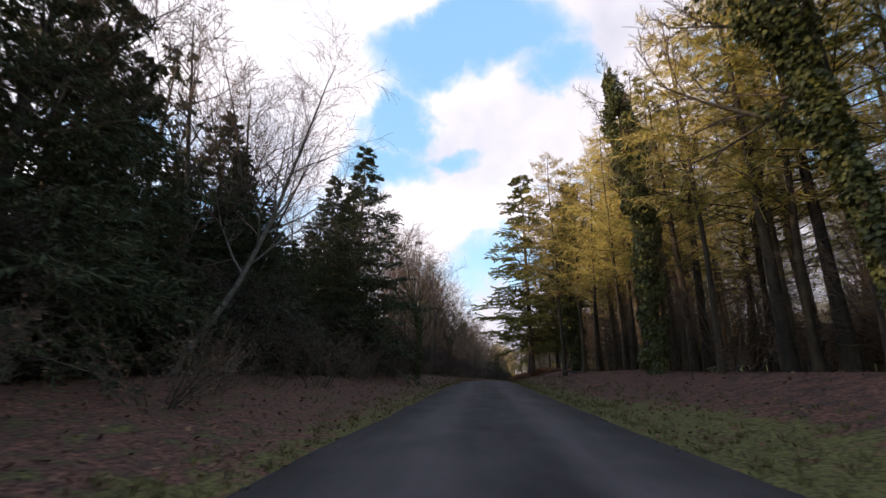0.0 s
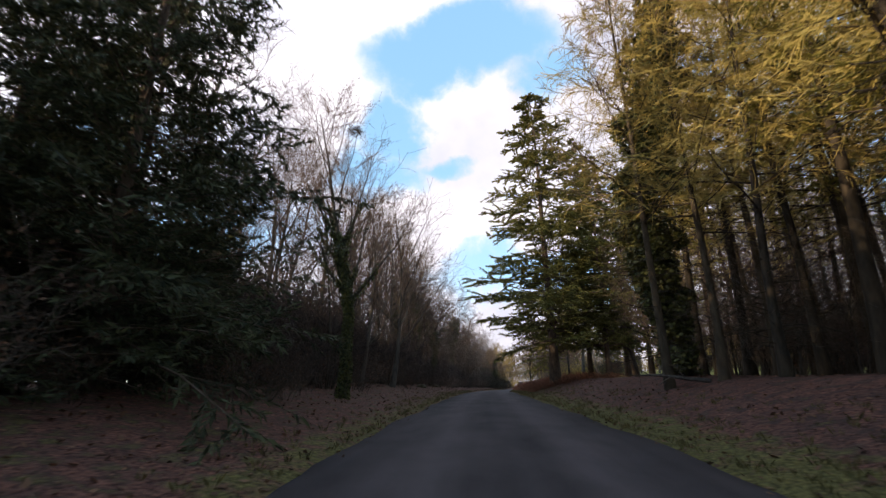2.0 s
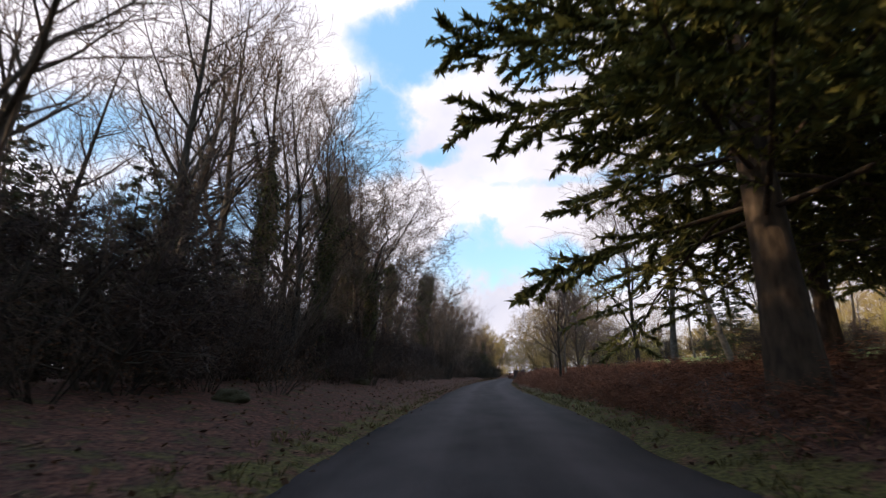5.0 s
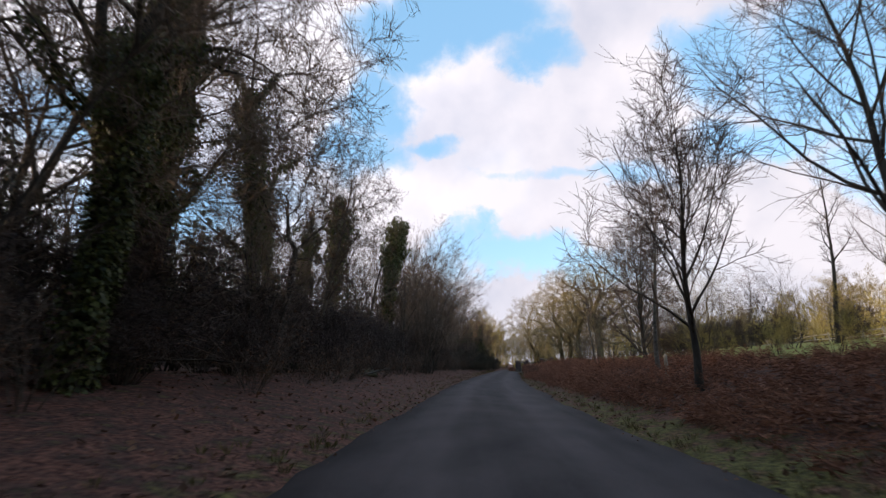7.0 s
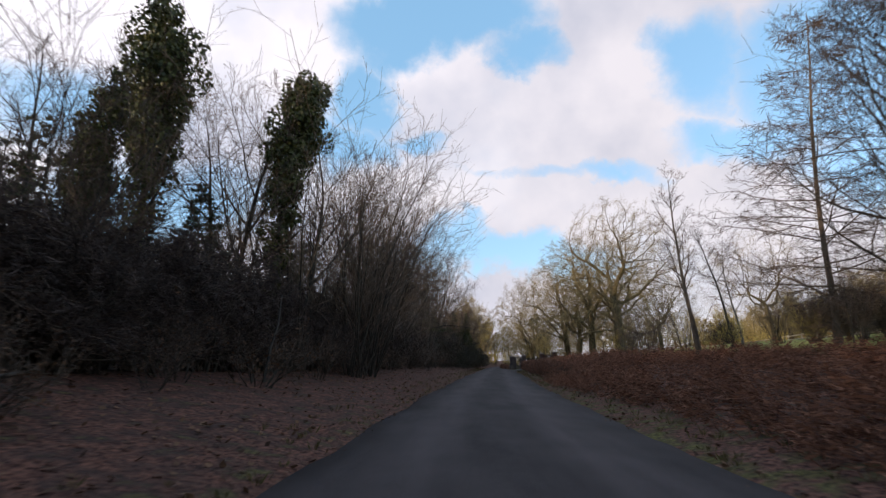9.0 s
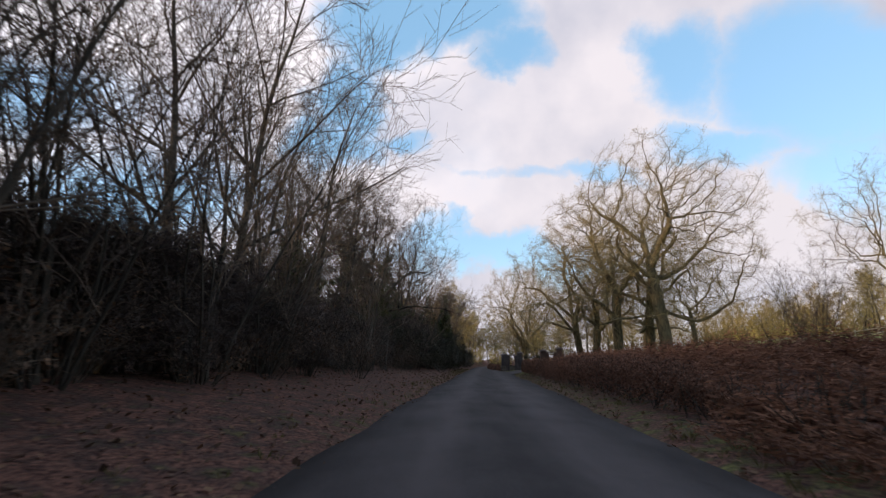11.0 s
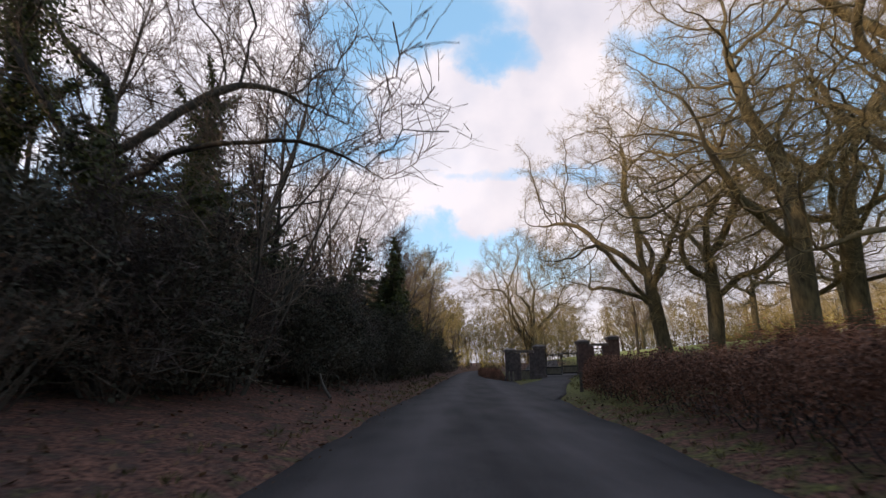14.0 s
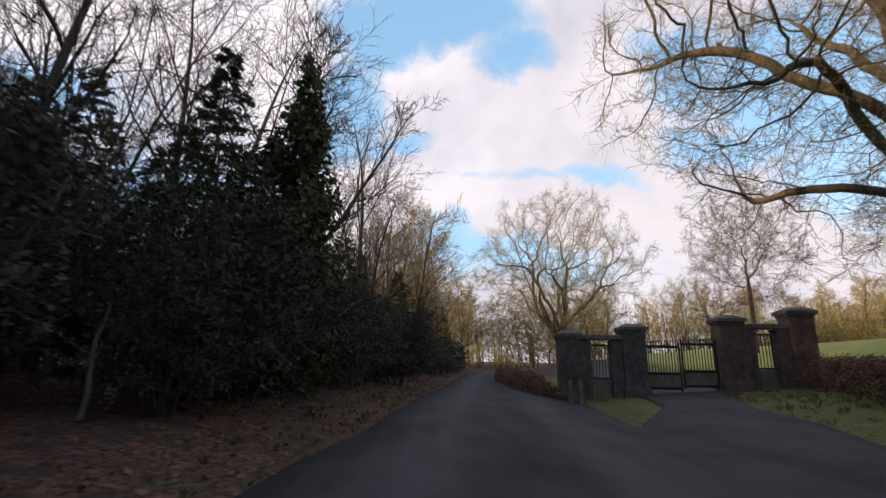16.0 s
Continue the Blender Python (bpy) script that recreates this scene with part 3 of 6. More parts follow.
def ivy_leaves(t0, r0, l1, top, rng, bushy, mantle):
    """Ivy round a trunk and out along the lower halves of its limbs, in uneven hanging lumps."""
    n = 11500 if bushy else 9500
    t = rng.random((1, n)) ** (0.7 if bushy else 0.85) * top
    p, d, r = sample_lines(t0, r0, t)
    p, r = p[0], r[0]
    around = rng.random(n) * 2 * np.pi
    lump = 0.5 + 0.5 * np.sin(p[:, 2] * 2.1 + around * 2 + 1.0) * np.sin(p[:, 2] * 0.9 + around)
    swell = mantle * ((0.16 if bushy else 0.30) + 0.85 * smooth01(0.5, 0.72, t[0] / top) * (1 if bushy else 0.25)) * (1 - 0.75 * smooth01(0.93, 1.0, t[0] / top))
    off = r + (0.05 + rng.random(n) ** 1.0 * swell) * (0.35 + 0.95 * lump)
    out = np.stack([np.cos(around), np.sin(around), np.zeros(n)], -1)
    c = p + out * off[:, None]
    lower = l1[l1[:, 0, 2] < t0[0, -1, 2] * top]
    if len(lower):
        k = max(60, (5200 if bushy else 3600) // len(lower))
        share = rng.random((len(lower), k)) ** 1.5 * rng.uniform(0.15, 0.75, (len(lower), 1))
        q, _, _ = sample_lines(lower, np.ones(lower.shape[:2]), share)
        way = unit(rng.normal(0, 1, q.shape) + np.array([0, 0, -0.3]))
        q = q + way * ((0.06 + 0.34 * mantle * rng.random((len(lower), k))) * (1.1 - share))[..., None]
        c, out = np.concatenate([c, q.reshape(-1, 3)]), np.concatenate([out, way.reshape(-1, 3)])
    n = len(c)
    c[:, 2] += rng.normal(0, 0.1, n)
    hang = unit(out * 0.5 + rng.normal(0, 0.45, (n, 3)) + np.array([0, 0, -0.6]))
    across = unit(np.cross(hang, out + rng.normal(0, 0.3, (n, 3))))
    size = rng.uniform(0.03, 0.075, n)[:, None]
    return blades(c, hang * size, across * size * 0.85)


def ivy_mass(t0, r0, profile, rng, leaves=13000, clumps=90, leaf=(0.05, 0.10)):
    """Old bushy ivy: lumps of leaves crowded round a stem; profile gives the mass's half width by the share of the height."""
    t = np.linspace(profile[0][0], profile[-1][0], clumps) + rng.normal(0, 0.008, clumps)
    p, _, _ = sample_lines(t0, r0, t[None])
    wide = np.interp(t, *zip(*profile))
    a = rng.random(clumps) * 2 * np.pi
    size = wide * rng.uniform(0.26, 0.66, clumps)
    off = np.maximum(wide - size, 0) * rng.uniform(0.4, 1.55, clumps)
    centre = p[0] + np.stack([np.cos(a) * off, np.sin(a) * off, np.zeros(clumps)], -1)
    share = size ** 2 / (size ** 2).sum()
    which = rng.choice(clumps, leaves, p=share)
    way = unit(rng.normal(0, 1, (leaves, 3)))
    q = centre[which] + way * (size[which] * (0.55 + 0.55 * rng.random(leaves) ** 0.6))[:, None] * np.array([1, 1, 1.25])
    hang = unit(way * 0.5 + rng.normal(0, 0.5, (leaves, 3)) + np.array([0, 0, -0.6]))
    across = unit(np.cross(hang, way + rng.normal(0, 0.35, (leaves, 3))))
    s = rng.uniform(*leaf, leaves)[:, None]
    return blades(q, hang * s, across * s * 0.85)


def grow_crown(stem, goals, rng, step, reach, near, rise=0.0, most=150, boughs=(), crook=0.36):
    """Branches that grow step by step from a stem and its boughs towards the goals in the crown's space."""
    pos, parent = [tuple(q) for q in stem], list(range(-1, len(stem) - 1))
    children = np.zeros(20000, int)
    children[:len(stem) - 1] = 1
    heading = np.zeros((20000, 3))
    heading[:len(stem)] = unit(np.gradient(stem, axis=0))
    for root, line in boughs:
        first = len(pos)
        pos.extend(map(tuple, line))
        parent.extend([root] + list(range(first, first + len(line) - 1)))
        children[root] += 1
        children[first:first + len(line) - 1] = 1
        heading[first:first + len(line)] = unit(np.gradient(line, axis=0))
    stem = np.array(pos)
    gap = np.linalg.norm(goals[:, None] - stem[None], axis=2)
    best, dist = gap.argmin(1), gap.min(1)
    for _ in range(most):
        live = dist < reach
        if not live.any() or len(goals) == 0 or len(pos) > 15000:
            break
        tips, back = np.unique(best[live], return_inverse=True)
        base = np.array([pos[i] for i in tips])
        pull = np.zeros((len(tips), 3))
        np.add.at(pull, back, unit(goals[live] - base[back]))
        way = unit(unit(pull) + heading[tips] * 0.35 + rng.normal(0, crook, pull.shape) + np.array([0, 0, rise]))
        keep = children[tips] < 3
        if not keep.any():
            break
        tips, way, fresh = tips[keep], way[keep], (base + way * step)[keep]
        first = len(pos)
        pos.extend(map(tuple, fresh))
        parent.extend(tips.tolist())
        children[tips] += 1
        heading[first:first + len(fresh)] = way
        gap = np.linalg.norm(goals[:, None] - fresh[None], axis=2)
        nearer = gap.min(1) < dist
        best = np.where(nearer, gap.argmin(1) + first, best)
        dist = np.minimum(dist, gap.min(1))
        left = dist > near
        goals, best, dist = goals[left], best[left], dist[left]
    return np.array(pos), np.array(parent)


def chains_of(pos, parent, base_radius, power=2.2, least=0.014):
    """Radii by the sum over each branch's tips, and the branches as polylines from fork to tip."""
    n = len(pos)
    load = np.zeros(n)
    heir = np.full(n, -1)
    ends = np.ones(n, bool)
    ends[parent[1:]] = False
    load[ends] = 1.0
    heaviest = np.zeros(n)
    for i in range(n - 1, 0, -1):
        k = parent[i]
        load[k] += load[i]
        if load[i] > heaviest[k]:
            heaviest[k], heir[k] = load[i], i
    radius = base_radius * (load / load[0]) ** (1 / power) * (0.42 + 0.58 * smooth01(0.0, 1.0, np.log(load) / np.log(60.0)))
    radius = np.maximum(radius, least)
    lines = []
    for i in range(n):
        if i and heir[parent[i]] == i:
            continue
        walk_ids = [i]
        while heir[walk_ids[-1]] >= 0:
            walk_ids.append(heir[walk_ids[-1]])
        ids = ([parent[i]] if i else []) + walk_ids
        r = radius[ids].copy()
        if i:
            r[0] = r[1]
        if len(ids) > 1:
            lines.append((pos[ids], r))
    return lines, radius


def tubes_of(lines, sides):
    """Tubes for polylines of different lengths."""
    if not lines:
        return np.zeros((0, 3)), np.zeros((0, 4), int)
    sizes = collections.defaultdict(list)
    for q, r in lines:
        sizes[len(q)].append((q, r))
    return joined(*[tubes(np.stack([q for q, _ in group]), np.stack([r for _, r in group]), sides) for group in sizes.values()])


def spread_tree(seed, height=21.0, trunk_part=0.45, lean=(0.0, 0.0), label="large bare spreading oak, its bark lit by low sun", wide=0.46, low=0.18, lobes=(), goals=1600, twigs=5, rise=0.0, name="oak_tree", bark=None, twig=None, girth=0.026, step=0.0185, ivy=0.0, mantle=1.0, spray=3, boughs=(), crook=0.36, power=1.85):
    """A wide domed tree: a stout bole, crooked limbs that fork all the way out to the dome, and a haze of fine twigs."""
    rng = np.random.default_rng(seed)
    step *= height
    t0, r0 = trunk_line(height * trunk_part, height * girth, rng, max(6, int(height * trunk_part / step)), 0.020, lean, 0.01, 0.75)
    centre, half = np.array([lean[0] * height * 0.35, lean[1] * height * 0.35, height * (low + 1.0) / 2]), np.array([wide, wide, (1.0 - low) / 2]) * height
    way = unit(rng.normal(0, 1, (goals, 3)))
    uneven = 1 + 0.10 * np.sin(way[:, 0] * 5 + seed) * np.sin(way[:, 1] * 6 + seed * 2) + 0.08 * np.sin(way[:, 2] * 9 + seed)
    q = centre + way * half * (rng.random((goals, 1)) ** 0.36) * uneven[:, None]
    for x, y, z, wx, wz, many in lobes:
        q = np.concatenate([q, np.array([x, y, z]) * height + unit(rng.normal(0, 1, (many, 3))) * rng.random((many, 1)) ** 0.5 * np.array([wx, wx, wz]) * height])
    q = q[q[:, 2] > height * 0.13]
    heavy = []
    for share, azimuth, tilt, length, lift in boughs:
        root = int(share * (len(t0[0]) - 1))
        a, b = radians(azimuth), radians(tilt)
        way = np.array([[math.cos(a) * math.cos(b), math.sin(a) * math.cos(b), math.sin(b)]])
        count = max(4, int(length * height / step))
        line, _ = wander(t0[:, root], way, np.array([length * height]), np.array([0.1]), count, rng, 0.15, lift, 0.5)
        heavy.append((root, line[0, 1:]))
    pos, parent = grow_crown(t0[0], q, rng, step, height * 0.15, step * 1.5, rise, boughs=heavy, crook=crook)
    lines, radius = chains_of(pos, parent, height * girth * 0.92, power, 0.012)
    lines[0][1][0] *= 1.5
    lines[0][1][1] *= 1.2
    order = sorted(range(1, len(lines)), key=lambda i: -lines[i][1][0])
    great, rest = order[:12], order[12:]
    thin = np.nonzero((radius < height * 0.0018) & (np.arange(len(pos)) > len(t0[0])))[0]
    a, b = pos[parent[thin]], pos[thin]
    seg = np.stack([a, (a + b) / 2, b + (b - a) * 0.4], 1)
    l3, r3 = shoots(seg, np.full(seg.shape[:2], 0.011), twigs, (0.1, 1.0), 48, 1.25, 0.75, 4, rng, 0.30, 0.03 + rise * 0.3, 0.5, None, 20)
    p, d, _ = sample_lines(l3, np.ones(l3.shape[:2]), rng.random((len(l3), spray)))
    p, d = p.reshape(-1, 3), unit(d.reshape(-1, 3) + rng.normal(0, 0.55, (len(l3) * spray, 3)))
    s = rng.uniform(0.006, 0.013, len(p))[:, None] * height
    fine = blades(p + d * s, d * s, unit(np.cross(d, rng.normal(0, 1, d.shape))) * 0.0075)
    limbs = [tubes_of([lines[i]], 8) for i in great]
    crown = joined(tubes_of([lines[i] for i in rest if lines[i][1][0] <= 0.020], 3), tubes(l3, np.maximum(r3, 0.006), 3), fine)
    extra = [("branchwork", tubes_of([lines[i] for i in rest if lines[i][1][0] > 0.020], 6), bark or BARK_OAK)]
    if ivy:
        extra.append(("ivy", ivy_leaves(t0, r0, np.stack([sample_lines(q[None], r[None], np.linspace(0, 1, 7)[None])[0][0] for q, r in (lines[i] for i in great)]), ivy, rng, False, mantle), IVY))
    return finish(name, label, "tree", tubes_of(lines[:1], 12), limbs, crown, bark or BARK_OAK, twig or TWIG_OAK, extra)


def birch_tree(seed, height=14.0, lean=(0.0, 0.0), curve=0.06, label="slender bare birch with pale bark and fine twigs"):
    rng = np.random.default_rng(seed)
    t0, r0 = trunk_line(height, height * 0.0095 + 0.02, rng, 14, curve, lean, 0.07)
    l1, r1 = shoots(t0, r0, 20, (0.3, 0.99), 44, 0.30, 0.5, 6, rng, 0.11, 0.05, 0.2, lambda t: 1.25 - 0.8 * t)
    l2, r2 = shoots(l1, r1, 7, (0.2, 1.0), 40, 0.5, 0.6, 5, rng, 0.14, -0.03, 0.3)
    l3, r3 = shoots(l2, np.maximum(r2, 0.007), 7, (0.2, 1.0), 34, 0.6, 0.7, 4, rng, 0.13, -0.16, 0.4)
    trunk, limbs = tubes(t0, r0, 9), tubes(l1, r1, 5)
    crown = joined(tubes(l2, np.maximum(r2, 0.008), 3), tubes(l3, np.maximum(r3, 0.005), 3))
    return finish("birch_tree", label, "tree", trunk, limbs, crown, BARK_BIRCH, TWIG_BIRCH)


def larch_tree(seed, height=18.0, label="tall bare larch, golden brown twigs in low sun", first=0.34, many=46, twig=None, bark=None, side=8, fine=3, haze=20, thick=0.009):
    rng = np.random.default_rng(seed)
    t0, r0 = trunk_line(height, height * 0.0068 + 0.03, rng, 12, 0.022, (rng.normal(0, 0.03), rng.normal(0, 0.03)), 0.05)
    l1, r1 = shoots(t0, r0, many, (first, 0.99), 76, 0.20, 0.34, 6, rng, 0.07, 0.02, 0.25, lambda t: 1.5 - 1.25 * t)
    ld, rd = shoots(t0, r0, 44, (0.06, first + 0.05), 80, 0.085, 0.14, 4, rng, 0.16, -0.03, 0.3)
    le, re = shoots(ld, np.maximum(rd, 0.008), 3, (0.2, 1.0), 45, 0.5, 0.7, 3, rng, 0.2, -0.05, 0.4)
    l2, r2 = shoots(l1, r1, side, (0.15, 1.0), 48, 0.36, 0.6, 4, rng, 0.10, -0.04, 0.35, None, 10, True)
    l3, r3 = shoots(l2, np.maximum(r2, 0.007), fine, (0.15, 1.0), 46, 0.55, 0.8, 3, rng, 0.16, -0.12, 0.5)
    trunk, limbs = tubes(t0, r0, 9), joined(tubes(l1, r1, 4), tubes(ld, np.maximum(rd, 0.008), 3), tubes(le, np.maximum(re, 0.006), 3))
    p, d, _ = sample_lines(l2, np.ones(l2.shape[:2]), rng.random((len(l2), haze)))
    p, d = p.reshape(-1, 3), unit(d.reshape(-1, 3) + rng.normal(0, 0.6, (len(l2) * haze, 3)) + np.array([0, 0, -0.2]))
    s = rng.uniform(0.10, 0.26, len(p))[:, None]
    sprays = blades(p + d * s, d * s, unit(np.cross(d, rng.normal(0, 1, d.shape))) * s * 0.056)
    crown = joined(tubes(l2, np.maximum(r2, 0.010), 3), tubes(l3, np.maximum(r3, thick), 3), sprays)
    return finish("larch_tree", label, "tree", trunk, limbs, crown, bark or BARK_LARCH, twig or TWIG_GOLD)


def conifer(seed, height, label, needle, first=0.06, many=90, reach=0.24, angle=84, droop=-0.035, sprays=16, size=0.30, bark=None, shape=1.0, name="conifer", rough=0.18, side=8, skirt=0.0, slim=(0.18, 0.32), twig=0.36):
    """Spruce, fir or pine: whorls of boughs along a straight stem, each with side shoots and flat hanging sprays of needles."""
    rng = np.random.default_rng(seed)
    t0, r0 = trunk_line(height, height * 0.011 + 0.04, rng, 12, 0.012, (0, 0), 0.05, 0.06)
    form = lambda t: (1 - skirt * (1 - smooth01(first, first + 0.12, t))) * (np.clip(1.06 - t, 0.03, 1) ** shape) * (1 + rough * np.sin(t * 47.0)) / (0.85 if shape >= 1 else 0.95)
    l1, r1 = shoots(t0, r0, many, (first, 0.995), angle, reach, 0.20, 6, rng, 0.06, droop, 0.2, form, 9)
    l2, r2 = shoots(l1, np.maximum(r1, 0.01), side, (0.22, 0.98), 50, twig, 0.5, 3, rng, 0.09, droop * 1.5, 0.3, lambda t: 1.3 - t, 10, True)
    carriers = np.concatenate([l2, l1[:, [2, 4, 5]]])
    n = sprays
    t = rng.random((len(carriers), n))
    p, d, _ = sample_lines(carriers, np.ones(carriers.shape[:2]), t)
    p, d = p.reshape(-1, 3), d.reshape(-1, 3)
    d = unit(d + rng.normal(0, 0.55, d.shape) + np.array([0, 0, -0.22]))
    across = unit(np.cross(d, rng.normal(0, 0.85, d.shape) + np.array([0, 0, 1.0])))
    s = size * rng.uniform(0.45, 1.0, len(p))[:, None] * (0.58 + 0.42 * np.clip(1.15 - p[:, 2:] / height, 0, 1))
    foliage = blades(p + d * s * 0.6, d * s, across * s * rng.uniform(*slim, len(p))[:, None])
    trunk, limbs = tubes(t0, r0, 9), tubes(l1, r1, 4)
    crown = tubes(l2, np.maximum(r2, 0.006), 3)
    return finish(name, label, "tree", trunk, limbs, crown, bark or BARK_FIR, bark or BARK_FIR, [("needles", foliage, needle)])


def coppice(seed, height=6.0, stems=13, label="bare multi-stemmed hazel thicket with brown twigs", spread=0.32, twig=None, name="hazel_bush", leaves=0, fork=(9, 6, 3), stem=0.0055):
    rng = np.random.default_rng(seed)
    a = rng.random(stems) * 2 * np.pi
    start = np.stack([np.cos(a) * 0.3, np.sin(a) * 0.3, np.full(stems, -0.2)], -1) * np.array([rng.random(stems) + 0.3, rng.random(stems) + 0.3, np.ones(stems)]).T
    head = np.stack([np.cos(a) * spread, np.sin(a) * spread, np.ones(stems)], -1) + rng.normal(0, 0.12, (stems, 3))
    t0, r0 = wander(start, head, height * rng.uniform(0.65, 1.05, stems), height * stem * rng.uniform(0.6, 1.3, stems) + 0.008, 8, rng, 0.07, -0.005, 0.2)
    l1, r1 = shoots(t0, r0, fork[0], (0.2, 0.98), 36, 0.32, 0.6, 5, rng, 0.12, 0.03, 0.3)
    l2, r2 = shoots(l1, np.maximum(r1, 0.007), fork[1], (0.15, 1.0), 38, 0.45, 0.7, 4, rng, 0.15, 0.03, 0.4)
    l3, r3 = shoots(l2, np.maximum(r2, 0.006), fork[2], (0.2, 1.0), 38, 0.5, 0.8, 2, rng, 0.15, 0.0, 0.5)
    extra = []
    if leaves:
        p = l2.reshape(-1, 3)[rng.integers(0, l2.shape[0] * l2.shape[1], leaves)] + rng.normal(0, 0.08, (leaves, 3))
        d = unit(rng.normal(0, 1, (leaves, 3)) + np.array([0, 0, -0.5]))
        w = unit(np.cross(d, rng.normal(0, 1, (leaves, 3))))
        s = rng.uniform(0.03, 0.06, leaves)[:, None]
        extra.append(("leaves", blades(p, d * s, w * s * 0.6), LITTER))
    return finish(name, label, "bush", tubes(t0, r0, 5), None, joined(tubes(l1[:, [0, 2, 4]], np.maximum(r1[:, [0, 2, 4]], 0.008), 3), tubes(l2[:, [0, 2, 3]], np.maximum(r2[:, [0, 2, 3]], 0.005), 3), tubes(l3, np.maximum(r3, 0.004), 3)), BARK_GREY, twig or TWIG_BROWN, extra)


def evergreen_bush(seed, height=4.5, width=3.2, label="dark evergreen holly bush in deep shade", leaf=None, n=10000, size=(0.03, 0.075), slim=0.6, name="evergreen_bush"):
    rng = np.random.default_rng(seed)
    stems = 7
    a = rng.random(stems) * 2 * np.pi
    start = np.stack([np.cos(a) * 0.25, np.sin(a) * 0.25, np.full(stems, -0.2)], -1)
    t0, r0 = wander(start, np.stack([np.cos(a) * 0.3, np.sin(a) * 0.3, np.ones(stems)], -1), height * rng.uniform(0.7, 1.0, stems), np.full(stems, 0.05), 7, rng, 0.1, 0.03, 0.2)
    l1, r1 = shoots(t0, r0, 9, (0.12, 0.98), 62, width / height * 0.55, 0.6, 5, rng, 0.13, 0.02, 0.3, lambda t: 1.25 - 0.75 * t)
    l2, r2 = shoots(l1, r1, 5, (0.2, 1.0), 45, 0.45, 0.6, 2, rng, 0.15, 0.0, 0.3)
    carriers = np.concatenate([l2, l1[:, [2, 4]]])
    k = max(1, n // len(carriers))
    p, d, _ = sample_lines(carriers, np.ones(carriers.shape[:2]), rng.random((len(carriers), k)))
    p, d = p.reshape(-1, 3), d.reshape(-1, 3)
    p = p + rng.normal(0, 0.12, p.shape)
    d = unit(d + rng.normal(0, 0.9, d.shape))
    w = unit(np.cross(d, rng.normal(0, 1, d.shape)))
    s = rng.uniform(*size, len(p))[:, None]
    return finish(name, label, "bush", tubes(t0, r0, 5), tubes(l1, r1, 4), tubes(l2, np.maximum(r2, 0.007), 3), BARK_GREY, TWIG_BROWN, [("leaves", blades(p, d * s, w * s * slim), leaf or HOLLY)])


def far_tree(seed, height=12.0, label="far woodland tree in a golden-brown wood", mat=None):
    """A tree of the far woods: a stem, a few limbs, and a crown of twig sprays."""
    rng = np.random.default_rng(seed)
    t0, r0 = trunk_line(height, height * 0.011, rng, 7, 0.05)
    l1, r1 = shoots(t0, r0, 18, (0.07, 0.98), 46, 0.36, 0.5, 5, rng, 0.12, 0.05, 0.2, lambda t: 1.2 - 0.8 * t)
    l2, r2 = shoots(l1, r1, 5, (0.2, 1.0), 40, 0.45, 0.6, 3, rng, 0.15, 0.03, 0.3)
    p, d, _ = sample_lines(l2, np.ones(l2.shape[:2]), rng.random((len(l2), 20)))
    p, d = p.reshape(-1, 3), unit(d.reshape(-1, 3) + rng.normal(0, 0.5, (len(l2) * 20, 3)))
    w = unit(np.cross(d, rng.normal(0, 1, d.shape)))
    s = rng.uniform(0.22, 0.5, len(p))[:, None]
    sprays = blades(p + rng.normal(0, 0.22, p.shape), d * s, w * s * 0.05)
    return finish("woodland_tree", label, "tree", tubes(t0, r0, 5), tubes(l1, r1, 3), joined(tubes(l2, np.maximum(r2, 0.01), 3), sprays), BARK_LARCH, mat or TWIG_GOLD)


def plant(model, x, y, scale=1.0, turn=0.0, lean=(0.0, 0.0), label="", stretch=1.0, group=""):
    """A copy of a plant with its foot on the ground."""
    m = Matrix.Translation((x, y, float(ground_z(x, y)))) @ Euler((lean[0], lean[1], 0)).to_matrix().to_4x4() @ Matrix.Rotation(turn, 4, "Z") @ Matrix.Diagonal((scale, scale, scale * stretch, 1))
    ob = copy_thing(model, m)
    return tagged(ob, label, "", group)


def retire(*models):
    """Take the first of each kind, which was only there to be copied, out of the place."""
    for model in models:
        for o in (*model.children_recursive, model):
            bpy.data.objects.remove(o)

# ---- plants: models ----
ASH = [ash_tree(11), ash_tree(12, reach=0.36, angle=34), ash_tree(13, reach=0.46, many=16, first=0.22)]
ASH_THIN = [ash_tree(15, reach=0.28, angle=32, many=12, twigs=2, first=0.4, label="thin bare woodland sapling with upright twigs"), ash_tree(16, reach=0.3, angle=38, many=12, twigs=2, first=0.45, label="thin bare woodland tree among its neighbours")]
ASH_UP = [ash_tree(101, 8, reach=0.56, angle=36, many=20, first=0.20, twigs=6, lift=0.10, label="small bare tree with upswept branches on the bank"), ash_tree(105, 12, reach=0.55, angle=44, many=17, first=0.20, twigs=6, lift=0.10, label="bare tree with long upswept limbs on the bracken bank")]
EGG = ash_tree(19, reach=0.44, angle=50, many=46, first=0.07, twigs=4, lift=0.20, label="bare tree with a dense egg-shaped crown of upswept twigs")
ASH_DEEP = [ash_tree(17, reach=0.34, many=12, twigs=0, first=0.3, label="bare tree deep in the shaded wood"), ash_tree(18, reach=0.3, many=13, twigs=0, first=0.25, label="bare tree deep in the shaded wood")]
ASH_IVY = [ash_tree(21, ivy=0.62, label="bare tree with its trunk wrapped in dark ivy"), ash_tree(22, ivy=0.8, bushy=True, label="tree trunk thickly swathed in bushy green ivy", many=11, reach=0.3)]
